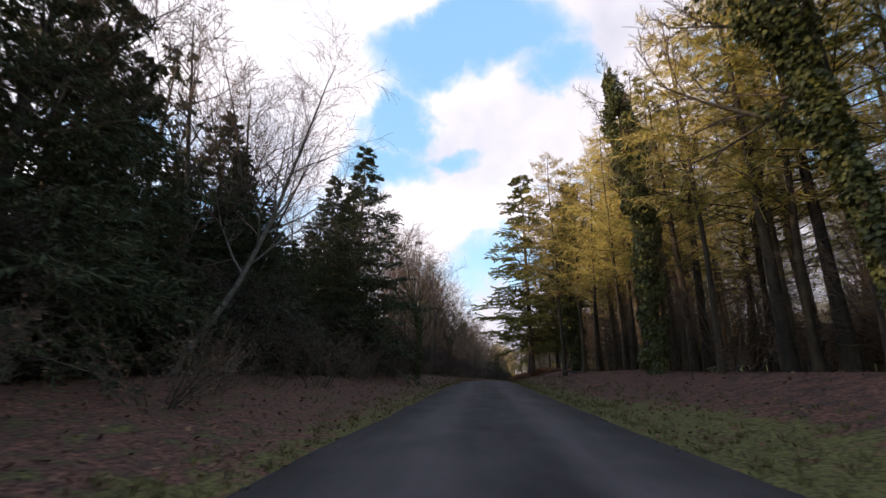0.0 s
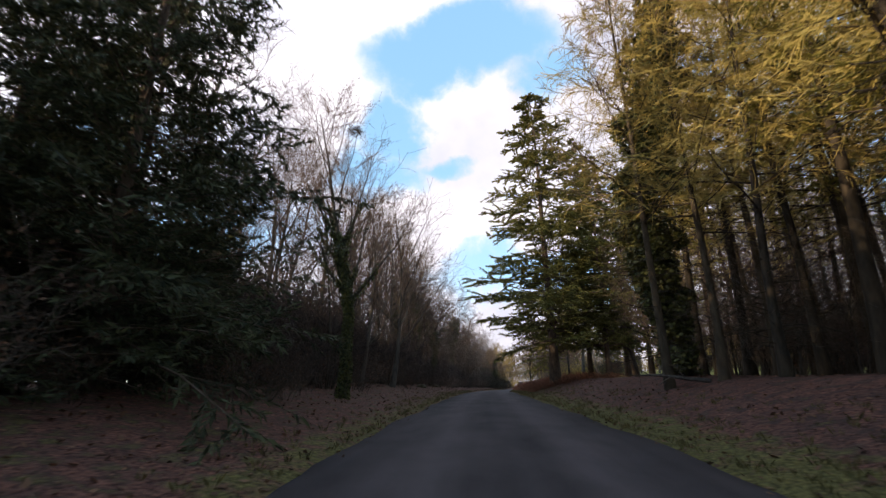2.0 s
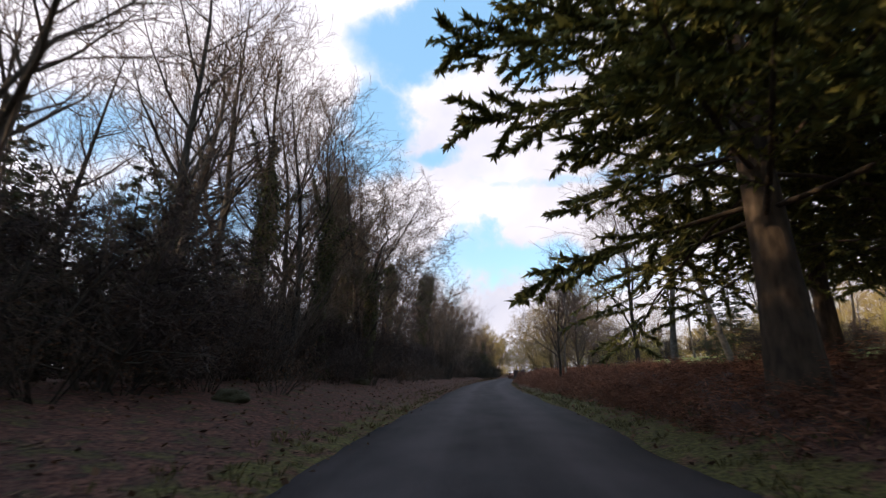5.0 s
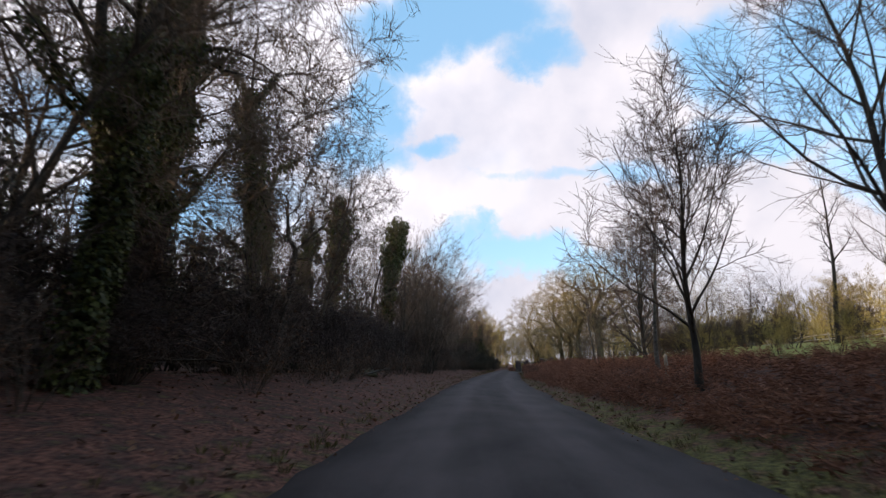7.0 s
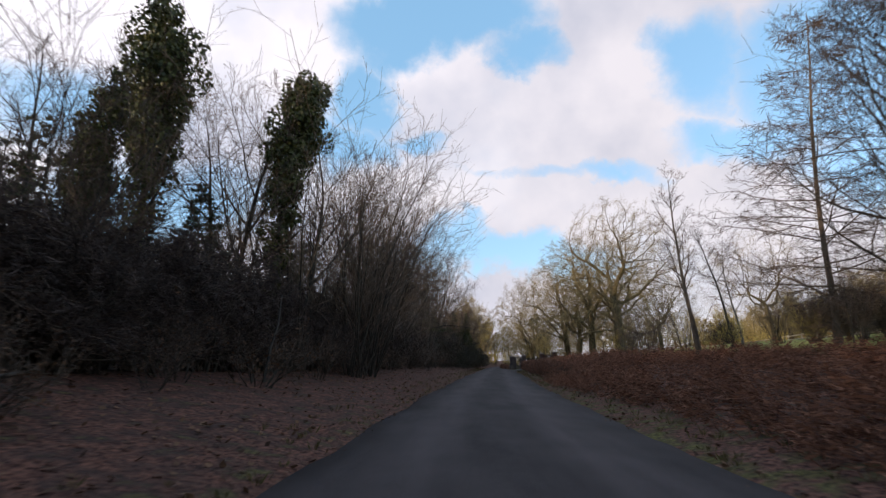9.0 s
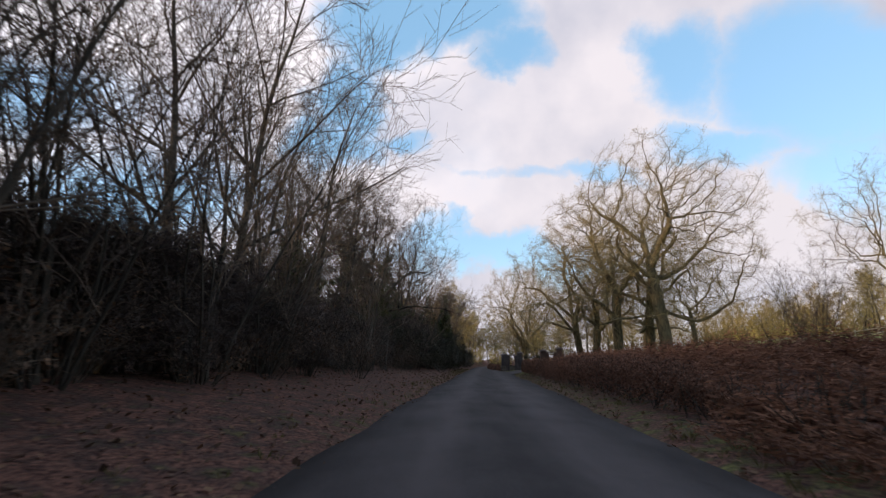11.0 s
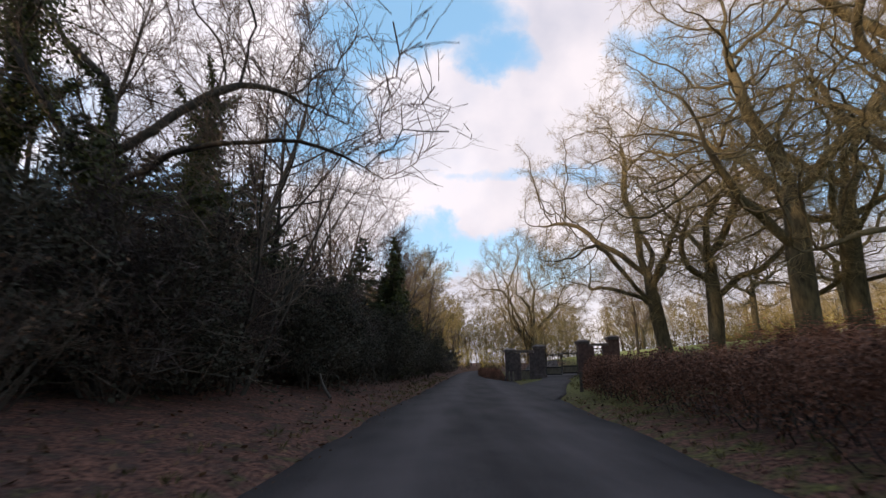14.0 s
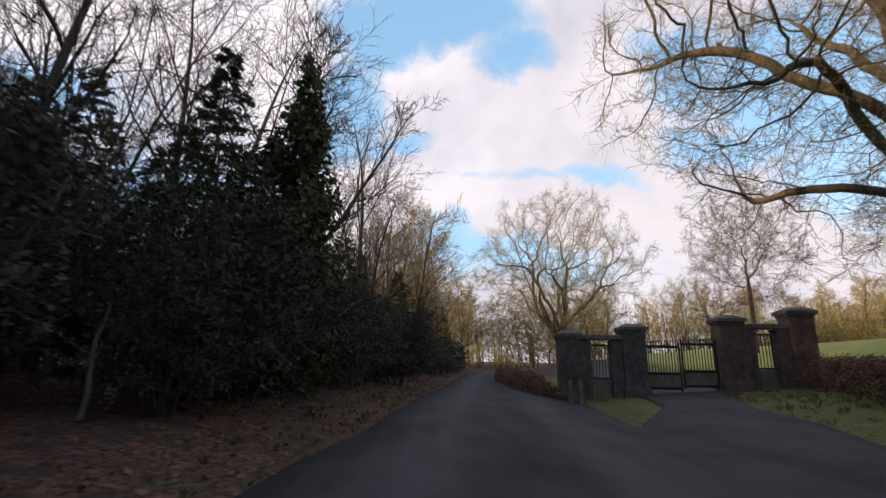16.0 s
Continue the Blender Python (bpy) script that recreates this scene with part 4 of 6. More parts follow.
IVY_STUB = [ash_tree(24, height=13, mass=((0.05, 0.42), (0.42, 0.62), (0.62, 0.92), (0.76, 1.2), (0.92, 1.25), (1.0, 0.75)), label="broken tree trunk capped with a bushy head of ivy", twigs=2, many=8, reach=0.16, first=0.4),
            ash_tree(25, height=13, mass=((0.05, 0.7), (0.50, 0.85), (0.66, 1.05), (0.74, 1.15), (0.84, 1.0), (0.93, 0.5), (1.0, 0.28)), label="tree trunk smothered in dark bushy ivy", twigs=3, many=14, reach=0.30, first=0.3, angle=30)]
IVY_HUGE = ash_tree(27, 16, mass=((0.02, 0.7), (0.3, 0.9), (0.6, 1.1), (0.85, 1.0), (1.0, 0.5)), leaves=30000, many=16, reach=0.26, first=0.45, angle=60, label="tall trunk wrapped thickly in ivy beside the lane")
IVY_CONE = ash_tree(28, 9.6, mass=((0.05, 1.5), (0.35, 1.25), (0.6, 0.85), (0.8, 0.55), (0.93, 0.36), (1.0, 0.16)), leaves=22000, many=16, reach=0.34, first=0.5, angle=40, label="leaning tree wholly smothered in dark ivy")
OAK = [spread_tree(31, trunk_part=0.60, lean=(0.0, 0), wide=0.47, low=0.14, twigs=4, spray=1, goals=2100, crook=0.28, power=2.18, girth=0.030,
                   boughs=((0.26, 190, 4, 0.36, 0.01), (0.45, 160, 48, 0.30, 0.02), (0.56, 200, 28, 0.34, 0.05), (0.60, 5, 12, 0.36, 0.03), (0.34, -20, 4, 0.36, 0.0), (0.72, 30, 38, 0.32, 0.06), (0.50, 95, 22, 0.32, 0.05), (0.66, 265, 25, 0.32, 0.05), (0.84, 170, 30, 0.28, 0.06)),
                   lobes=((-0.34, -0.1, 0.24, 0.13, 0.06, 90), (0.36, 0.0, 0.22, 0.14, 0.06, 110))),
       spread_tree(33, trunk_part=0.52, lean=(-0.17, 0.0), wide=0.40, low=0.16, twigs=4, spray=1, goals=1300, crook=0.28, power=2.18, girth=0.028,
                   boughs=((0.50, 185, 16, 0.34, 0.03), (0.62, 20, 26, 0.28, 0.05), (0.80, 200, 45, 0.30, 0.05), (0.68, 90, 25, 0.28, 0.05), (0.74, 270, 25, 0.28, 0.05)),
                   lobes=((-0.40, 0.0, 0.30, 0.14, 0.06, 90),)),
       spread_tree(35, trunk_part=0.34, lean=(-0.16, 0.0), wide=0.46, low=0.14, twigs=4, spray=1, goals=1700, crook=0.30, power=2.18, girth=0.025,
                   boughs=((0.62, 178, 34, 0.38, 0.0), (0.66, 190, 25, 0.30, 0.01), (0.97, 120, 62, 0.50, 0.0), (0.97, 40, 60, 0.48, 0.0), (0.90, 205, 52, 0.44, 0.01), (0.85, 10, 30, 0.36, 0.04), (0.8, 270, 36, 0.36, 0.04)),
                   lobes=((-0.34, -0.05, 0.36, 0.16, 0.09, 170), (-0.30, 0.0, 0.30, 0.10, 0.04, 60)))]
OAK_LOW = spread_tree(38, 20, trunk_part=0.17, wide=0.50, low=0.04, goals=1700, crook=0.26, power=2.25, girth=0.026, step=0.02,
                      boughs=((0.55, 185, 24, 0.44, 0.02), (0.60, -5, 22, 0.44, 0.03), (0.97, 100, 80, 0.55, 0.0), (0.97, 160, 62, 0.56, 0.0), (0.97, 20, 60, 0.56, 0.0), (0.85, 200, 44, 0.50, 0.01),
                              (0.85, -20, 42, 0.50, 0.01), (0.9, 270, 50, 0.5, 0.01), (0.9, 85, 50, 0.5, 0.01), (0.75, 235, 34, 0.45, 0.03), (0.75, 320, 34, 0.45, 0.03), (0.97, 290, 72, 0.54, 0.0)))
OAK_FAR = spread_tree(37, goals=900, twigs=3, trunk_part=0.3, wide=0.5, low=0.1, step=0.025, girth=0.022, spray=2, crook=0.42, power=2.1, label="bare spreading oak farther off in the field")
BEECH = [spread_tree(45, 15, 0.5, (0.06, 0), "dark bare tree with sweeping branches and ivy on its trunk", 0.40, 0.2, goals=900, rise=0.05, name="bare_tree", bark=BARK_GREY, twig=TWIG_BROWN, girth=0.014, step=0.026, ivy=0.95, mantle=0.9),
         spread_tree(46, 15, 0.42, (0.0, 0.0), "bare grey-barked tree with a rounded crown of fine twigs", 0.36, 0.2, goals=900, rise=0.10, name="bare_tree", bark=BARK_GREY, twig=TWIG_BROWN, girth=0.013, step=0.026)]
IVY_FORK = spread_tree(47, 15, 0.36, (0.16, -0.06), "dark forked tree with ivy-clad limbs sweeping out over the lane", 0.36, 0.26, goals=620, rise=0.05, name="bare_tree", bark=BARK_GREY, twig=TWIG_BROWN, girth=0.016, step=0.026, ivy=1.0, mantle=0.55, twigs=3, spray=2,
                       boughs=((0.75, -28, 12, 0.52, 0.02), (0.97, 95, 72, 0.50, 0.0), (0.92, -12, 48, 0.52, 0.0), (0.75, -5, 20, 0.46, 0.02), (0.9, 200, 40, 0.40, 0.03)),
                       lobes=((0.46, -0.26, 0.28, 0.14, 0.05, 90), (0.28, -0.12, 0.30, 0.14, 0.06, 60)))
BIRCH = [birch_tree(41), birch_tree(42, curve=0.09)]
LARCH = [larch_tree(51), larch_tree(52, many=40, first=0.42), larch_tree(53, many=50, first=0.3)]
LARCH_DEEP = [larch_tree(56, many=34, first=0.3, side=6, fine=3, label="bare larch deep in the sunlit wood"), larch_tree(57, many=30, first=0.24, side=6, fine=3, label="bare larch deep in the sunlit wood")]
LARCH_BARE = larch_tree(55, 15, "bare larch with drooping side branches, dark against the sky", 0.12, 60, TWIG_BROWN, BARK_FIR, side=11, fine=4, haze=8, thick=0.005)
SPRUCE = [conifer(61, 16, "dark green spruce with drooping boughs", NEEDLE_DARK, many=170, sprays=42, size=0.175, slim=(0.12, 0.20), side=12, reach=0.29, twig=0.44), conifer(62, 14, "dark dense conifer in shade", NEEDLE_DARK, reach=0.30, many=140, sprays=38, size=0.175, slim=(0.12, 0.20), side=11, twig=0.44)]
SPRUCE_DEEP = conifer(63, 14, "dark conifer deep in the shaded wood", NEEDLE_DARK, reach=0.28, many=50, side=6, sprays=14, size=0.34, slim=(0.12, 0.2))
FIR = [conifer(64, 29, "tall green fir with layered boughs, sunlit near the top", NEEDLE_FIR, first=0.13, many=170, reach=0.215, droop=-0.035, sprays=140, size=0.17, shape=0.72, rough=0.35, skirt=0.1, side=13, twig=0.44, slim=(0.18, 0.30)), conifer(65, 26, "tall fir with thin layered boughs and open gaps", NEEDLE_FIR, first=0.14, many=80, reach=0.20, droop=-0.02, sprays=70, size=0.19, side=11, twig=0.46, shape=0.6, rough=0.4, skirt=0.3, slim=(0.14, 0.26))]
PINE = [conifer(67, 18, "tall pine with yellow-green foliage lit by low sun", NEEDLE_GOLD, first=0.40, many=46, reach=0.22, angle=70, droop=0.02, sprays=30, size=0.18, slim=(0.10, 0.18), shape=0.7, bark=BARK_LARCH, rough=0.4, side=8), conifer(68, 18, "tall yellow-green conifer at the wood's edge", NEEDLE_GOLD, first=0.3, many=50, reach=0.18, angle=74, sprays=30, size=0.17, slim=(0.10, 0.18), shape=0.8, bark=BARK_LARCH, rough=0.4, side=8)]
HAZEL = [coppice(71, 9, 11, fork=(9, 5, 3), stem=0.004, spread=0.3), coppice(72, 9, 9, fork=(9, 5, 3), stem=0.004, spread=0.4), coppice(73, 9, 13, fork=(8, 5, 3), stem=0.004, spread=0.22)]
SCRUB = [coppice(75, 2.6, 12, "tangled bare undergrowth of brown stems", 0.6, None, "scrub_bush", 250, (5, 3, 2), 0.005), coppice(76, 2.2, 13, "low tangle of bare bramble and twigs", 0.8, None, "scrub_bush", 350, (5, 3, 2), 0.005)]
HOLLY_BUSH = [evergreen_bush(81), evergreen_bush(82, 4.0, 3.8)]
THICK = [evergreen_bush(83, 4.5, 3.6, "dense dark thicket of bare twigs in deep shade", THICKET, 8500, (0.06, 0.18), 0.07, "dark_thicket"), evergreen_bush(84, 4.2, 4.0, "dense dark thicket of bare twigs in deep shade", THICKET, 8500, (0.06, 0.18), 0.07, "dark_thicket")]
GOLD_BUSH = coppice(85, 4.0, 11, "bare sunlit golden-brown thicket at the field edge", 0.4, TWIG_GOLD, "thicket_bush", 0, (6, 5, 2), 0.004)
FAR = [far_tree(91, mat=TWIG_FAR), far_tree(92, mat=TWIG_OAK), far_tree(93, mat=TWIG_FAR)]

rng = np.random.default_rng(8)


def at(models, d, y, height, nominal, turn=None, lean=(0, 0), label="", stretch=1.0, group=""):
    """A plant at a distance d from the middle of the lane, grown to a height."""
    model = models[int(rng.integers(len(models)))] if isinstance(models, list) else models
    return plant(model, float(lane_x(y)) + d, y, height / nominal, rng.random() * 6.28 if turn is None else turn, lean, label, stretch, group)


def row(models, count, y0, y1, d0, d1, h0, h1, nominal, group):
    """Plants at even steps along the lane with some scatter, between two distances from its middle."""
    for k in range(count):
        y = y0 + (y1 - y0) * (k + rng.random()) / count
        at(models, rng.uniform(d0, d1), y, rng.uniform(h0, h1), nominal, group=group)


# ---- left of the lane: the dark wood ----
W = "trees of the shaded wood"
plant(BIRCH[1], -9.1, 13.2, 0.72, 2.2, (0.0, 0.34), "slender pale birch leaning out over the verge", 1.12, W)
plant(SPRUCE[0], -8.9, 30.2, 0.97, 0.4, group=W)
plant(SPRUCE[0], -10.6, 28.6, 0.80, 1.4, group=W)
plant(SPRUCE[0], -10.4, 32.0, 0.82, 2.4, group=W)
for d, y, h in [(-12.6, 14, 9.5), (-11.8, 18, 10.5), (-9.6, 22.5, 6.6), (-13.5, 27, 9.5), (-16, 10, 9.5), (-12, 4.5, 9), (-17, 22, 10), (-18, 31, 11), (-10.8, 35.5, 8.5), (-21, 15, 11), (-10.8, 18.0, 7.5), (-11.5, 8, 13.5), (-10.4, 26.0, 7.5), (-12.5, 14.5, 9), (-14, 33, 10), (-15, 16, 10), (-10, 1.5, 12), (-11.5, 30.5, 9), (-12.5, 11.5, 13), (-11.8, 16.5, 8), (-10.6, 20.5, 7.5), (-12, 24.5, 8), (-11.6, 15.5, 8.5), (-11, 18.5, 9), (-10.8, 21.5, 7), (-11.8, 20.4, 10.5), (-11.2, 24, 7.8), (-12.8, 22.5, 8), (-11.5, 12.5, 9.5), (-10.2, 24.2, 7.4), (-13.5, 9, 9.5), (-12.2, 5.5, 13), (-14.5, 20, 9), (-14, 12, 15), (-13, 15.5, 14.5), (-11.8, 10.5, 13)]:
    at(SPRUCE if d > -11.9 else SPRUCE_DEEP, d, y, h, 14.5, group=W)
for d, y, h in [(-9.6, 4.0, 15), (-10.5, 15.5, 14), (-16, 6, 16), (-11.5, 21.8, 14), (-8.4, 1.0, 13), (-12.5, 12, 15), (-9.2, 18.8, 13), (-14, 23, 16), (-13, 3, 16), (-10.8, 8.5, 15)]:
    at(ASH, d, y, h, 14, group=W)
NEST_TREE = ash_tree(14, ivy=0.55, mantle=0.3, reach=0.46, angle=38, many=20, first=0.28)
plant(NEST_TREE, -5.8, 38.0, 0.82, 1.0, (0, 0.05), "bare tree with upswept twigs, ivy and a nest", group=W)
retire(NEST_TREE)
for d, y, h in [(-8.6, 44, 12), (-10.5, 41, 12.5), (-12.5, 38, 14), (-13, 47, 14.5), (-7.0, 46.5, 11), (-9.5, 53, 15), (-12, 56, 15), (-8.2, 58, 13), (-15, 51, 16), (-16, 43, 16), (-6.2, 51.5, 13),
                (-8.8, 63, 14), (-11.5, 67, 15), (-14, 62, 16), (-8.4, 75, 15), (-13, 79, 15), (-7.4, 80, 15), (-15, 72, 16), (-15, 84, 16)]:
    at(ASH * 3 + ASH_IVY[:1], d, y, h, 14, lean=(0, 0.07), group=W)
for d, y, h in [(-11, 69.5, 16), (-8.8, 72.5, 14), (-10.5, 74.5, 16)]:
    at(ASH, d, y, h, 14, lean=(0, 0.10), group=W)
plant(ASH_IVY[0], -10.5, 71.5, 1.15, 2.0, (0, 0.10), group=W)
plant(ASH_IVY[0], -9.8, 144.5, 1.0, 3.0, (0, 0.10), group=W)
plant(ASH_IVY[1], -10.0, 92.0, 1.15, 1.9, group=W)
plant(ASH_IVY[0], -12.5, 88.5, 1.1, 4.3, (0, 0.06), group=W)
plant(IVY_STUB[0], -11.1, 106.8, 0.98, 0.5, group=W)
plant(IVY_STUB[1], -13.4, 107.1, 0.92, 1.5, group=W)
plant(IVY_STUB[0], -6.6, 108.7, 0.94, 2.5, group=W)
plant(ASH_IVY[1], -12.5, 100, 1.0, 1.5, group=W)
for d, y, h in [(-8.8, 95, 11), (-12, 112, 11), (-9, 117, 11), (-9, 124, 13), (-9.5, 129, 15), (-9.9, 137.7, 15), (-11.5, 133, 15), (-10, 143, 14), (-12.4, 147.9, 14), (-13, 155, 14)]:
    at(ASH * 2 + ASH_THIN, d, y, h, 14, lean=(0, 0.10), group=W)
for d, y, h in [(-5.2, 112.0, 9.5), (-5.6, 115.5, 10), (-6.6, 119, 9), (-6.2, 122.5, 9.5), (-7.0, 109.5, 9.5), (-6.9, 127, 9.5)]:
    at(HAZEL[2], d - 0.6, y, h, 9, group=W)
row(THICK, 14, 106, 134, -10.4, -8.4, 3.2, 4.4, 4.3, "dark undergrowth")
for d, y, h in [(-5.6, 113.8, 8), (-6.6, 137.5, 9), (-6.0, 153, 8)]:
    at(HAZEL, d, y, h, 9, group=W)
plant(IVY_CONE, 1.45, 171.5, 1.06, 1.0, (0, 0.12), stretch=0.86, group=W)
plant(SPRUCE[0], -0.2, 170.6, 0.52, 1.0, group=W)
plant(SPRUCE[1], 1.3, 170.9, 0.46, 1.0, group=W)
plant(SPRUCE[0], -8.3, 166.3, 0.84, 0.5, group=W)
plant(SPRUCE[0], -3.8, 162.8, 0.62, 4.0, group=W)
plant(SPRUCE[0], -4.7, 166.4, 0.56, 2.0, group=W)
plant(SPRUCE[0], -6.2, 161.2, 0.66, 3.0, group=W)
plant(ASH_IVY[1], -5.0, 158.4, 0.92, 3.0, (0, 0.04), group=W)
for x, y, h in [(-4.0, 169.5, 6.5), (-2.2, 171.6, 6), (-5.6, 172, 7), (-1.0, 174.5, 6), (-6.0, 168.5, 7)]:
    plant(SPRUCE[1], x, y, h / 14, rng.random() * 6, group=W)
for d, y, h in [(-10, 138, 3.8), (-11.5, 141.5, 4.5), (-10.2, 145, 5), (-11.2, 149, 6.5), (-9.8, 152.5, 6), (-10.8, 156, 6.5), (-11.0, 134, 3.8), (-9.5, 165, 6), (-11, 163.5, 7), (-6.2, 174.5, 5.5), (-8, 180, 6), (-8.6, 174, 6), (-6.8, 178, 5.5), (-12, 168, 8), (-6.4, 183, 6), (-10, 157.5, 6), (-10.5, 171, 7)]:
    at(SPRUCE if d > -11.9 else SPRUCE_DEEP, d, y, h, 14.5, group=W)
for x, y, h in [(-3.0, 168.6, 10), (-4.2, 171, 9.5), (-1.9, 173.5, 8)]:
    plant(HAZEL[0], x, y, h / 9, rng.random() * 6, group=W)
plant(ASH_IVY[1], -7.4, 167.0, 0.86, 1.0, (0, 0.08), group=W)
plant(ASH_IVY[0], -7.4, 139.5, 0.85, 2.0, (0, 0.08), group=W)
plant(ASH[0], -8.6, 134.5, 0.95, 3.0, (0, 0.22), group=W)
for d, y, h, lean in [(-8.6, 145.5, 12, 0.14), (-8.8, 158.5, 14, 0.12), (-7.6, 110.8, 10.5, 0.05), (-10.2, 109.5, 11.5, 0.04), (-9.6, 163.5, 14, 0.10)]:
    at(ASH, d, y, h, 14, y * 1.7, (0, lean), group=W)
plant(ASH_IVY[1], -7.5, 153.5, 1.0, 2.6, (0, 0.06), group=W)
plant(IVY_FORK, -4.6, 153.0, 1.1, 0.0, group=W)
plant(BEECH[0], -7.0, 79.2, 0.88, 0.2, group=W)
plant(BEECH[1], -8.6, 92.0, 0.86, 0.7, (0, 0.05), group=W)
plant(IVY_HUGE, -10.4, 84.0, 1.02, 5.57, (0, 0), "tall trunk wrapped thickly in dark ivy", group=W)
plant(BEECH[0], -7.6, 143.6, 0.95, 1.4, group=W)
for d, y, h in [(-11, 95, 5), (-11.5, 99, 5), (-11, 104, 6), (-11.0, 109, 7.5), (-9.6, 113, 6.5), (-10.6, 117, 7)]:
    at(SPRUCE if d > -11.9 else SPRUCE_DEEP, d, y, h, 14.5, group=W)
plant(ASH_THIN[1], 0.2, 171.5, 0.66, 0.6, (0, 0.64), "bare dead-looking tree leaning far out over the lane", group=W)
row(HOLLY_BUSH, 14, 177, 215, -7.4, -5.6, 2.2, 3.8, 4.3, "dark undergrowth")
row(SPRUCE, 9, 177, 228, -8.5, -5.4, 5.5, 7.5, 15, W)
row(ASH, 8, 180, 225, -9, -5.5, 9, 11, 14, W)
row(ASH_DEEP + ASH_THIN, 46, 30, 235, -30, -12, 11, 16, 14, W)
row(SPRUCE_DEEP, 20, -34, 40, -18, -12.5, 8, 10, 14, W)
row(SPRUCE_DEEP, 34, 40, 240, -18, -12.5, 6, 8, 14, W)
row(SPRUCE_DEEP, 44, -50, 240, -26, -18, 8, 11, 14, W)
row(SPRUCE_DEEP, 22, -70, 100, -38, -26, 10, 13, 14, W)
row(SPRUCE_DEEP, 24, 100, 220, -38, -26, 12, 15, 14, W)
row(SPRUCE_DEEP, 10, 34, 72, -20, -14, 8, 10, 14, W)
# two tall rows invented far back, only to shade the larch wood and oaks
row(SPRUCE_DEEP, 34, -80, 40, -62, -44, 16, 18, 14, W)
row(SPRUCE_DEEP, 36, 40, 150, -58, -44, 22, 25, 14, W)
row(ASH_DEEP, 16, 178, 260, -13, -5.5, 9, 13, 14, W)
U = "dark undergrowth"
row(HOLLY_BUSH, 5, -4, 11, -12.0, -10.5, 2.4, 4.0, 4.3, U)
row(HOLLY_BUSH, 9, 15, 34, -10.5, -8.4, 2.4, 4.2, 4.3, U)
row(THICK, 8, 36, 50, -11.5, -9.0, 4.2, 5.6, 4.3, U)
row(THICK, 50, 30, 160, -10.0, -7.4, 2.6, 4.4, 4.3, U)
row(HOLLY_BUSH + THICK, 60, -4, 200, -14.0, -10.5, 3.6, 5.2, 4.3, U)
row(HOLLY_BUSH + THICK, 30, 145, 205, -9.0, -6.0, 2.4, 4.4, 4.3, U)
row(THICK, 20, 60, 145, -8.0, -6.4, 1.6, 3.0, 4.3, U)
for d, y, h in [(-9.2, 172.5, 13), (-10.5, 176, 14), (-8.6, 180, 12), (-9.6, 168, 13), (-7.5, 186, 12), (-6.5, 192, 11)]:
    at(ASH + HAZEL[:1], d, y, h, 14, group=W)
row(THICK, 26, 118, 150, -10.5, -8.0, 2.6, 3.8, 4.3, U)
row(THICK, 14, 150, 165, -9.5, -7.0, 3.4, 5.0, 4.3, U)
row(THICK, 12, 94, 108, -10.0, -7.8, 3.2, 4.5, 4.3, U)
row(HOLLY_BUSH, 20, 156, 182, -6.4, -4.8, 2.2, 4.0, 4.3, U)
row(THICK + HOLLY_BUSH, 24, 174, 218, -5.4, -3.9, 1.8, 3.4, 4.3, U)
row(SCRUB, 90, -2, 200, -7.6, -5.6, 0.9, 2.4, 2.4, "bare undergrowth")
row(HAZEL, 24, 36, 118, -11, -7.0, 4.5, 8, 9, W)

# ---- right of the lane: the sunlit larch wood ----
R = "trees of the sunlit wood"
plant(IVY_HUGE, 6.8, 21.4, 0.74, 0.3, (0, 0.11), stretch=1.28, group=R)
plant(ASH_IVY[1], 8.4, 10.5, 1.2, 1.3, (0, -0.12), "large ivy-clad tree leaning towards the lane", 1.0, R)
plant(IVY_HUGE, 7.1, 40.2, 1.28, 2.0, (0, -0.03), "massive trunk wrapped thickly in ivy", 0.72, R)
plant(LARCH[0], 5.5, 37.4, 0.98, 0.0, group=R)
plant(LARCH[2], 6.6, 36.0, 0.92, 1.6, group=R)
plant(LARCH[1], 9.4, 38.0, 1.0, 1.0, group=R)
plant(LARCH[2], 12.7, 40.6, 1.0, 2.0, group=R)
for d, y, h in [(8.5, 26, 17), (9.5, 30.5, 18), (7.6, 34, 16), (10.2, 36.5, 18), (8.0, 29.0, 15), (9.5, 16.5, 17), (12, 21.5, 18), (12.5, 13, 18), (11, 28, 18), (12.5, 33, 19), (11.5, 8, 17), (14.5, 4, 17), (8.6, 19.0, 16), (10.4, 24.0, 18), (13.5, 37.5, 17), (10.6, 41.5, 16)]:
    at(LARCH + PINE, d, y, h, 18, group=R)
row(LARCH_DEEP + PINE, 20, 2, 44, 14, 18, 16, 19, 18, R)
row(LARCH_DEEP, 19, 0, 46, 18, 24, 15, 19, 18, R)
row(LARCH_DEEP, 20, 0, 48, 24, 32, 14, 18, 18, R)
row(SPRUCE_DEEP, 8, 2, 44, 24, 33, 7, 12, 14, R)
row(LARCH + PINE, 10, 8, 42, 8.2, 13, 15, 18, 18, R)
row(HAZEL, 20, 4, 44, 13, 28, 4, 7, 9, R)
row(THICK, 20, 2, 46, 17, 27, 2.5, 4.5, 4.3, R)
row(HAZEL, 14, 8, 44, 9.5, 15, 3, 6, 9, R)
for d, y, h in [(9.2, 12, 17), (10.6, 15.5, 18), (8.8, 7.0, 17), (11.2, 19.0, 18), (9.8, 33.5, 17), (11.6, 36, 17)]:
    at(PINE, d, y, h, 18, group=R)
row(SCRUB, 14, 10, 46, 9, 22, 1.2, 2.4, 2.4, "bare undergrowth")
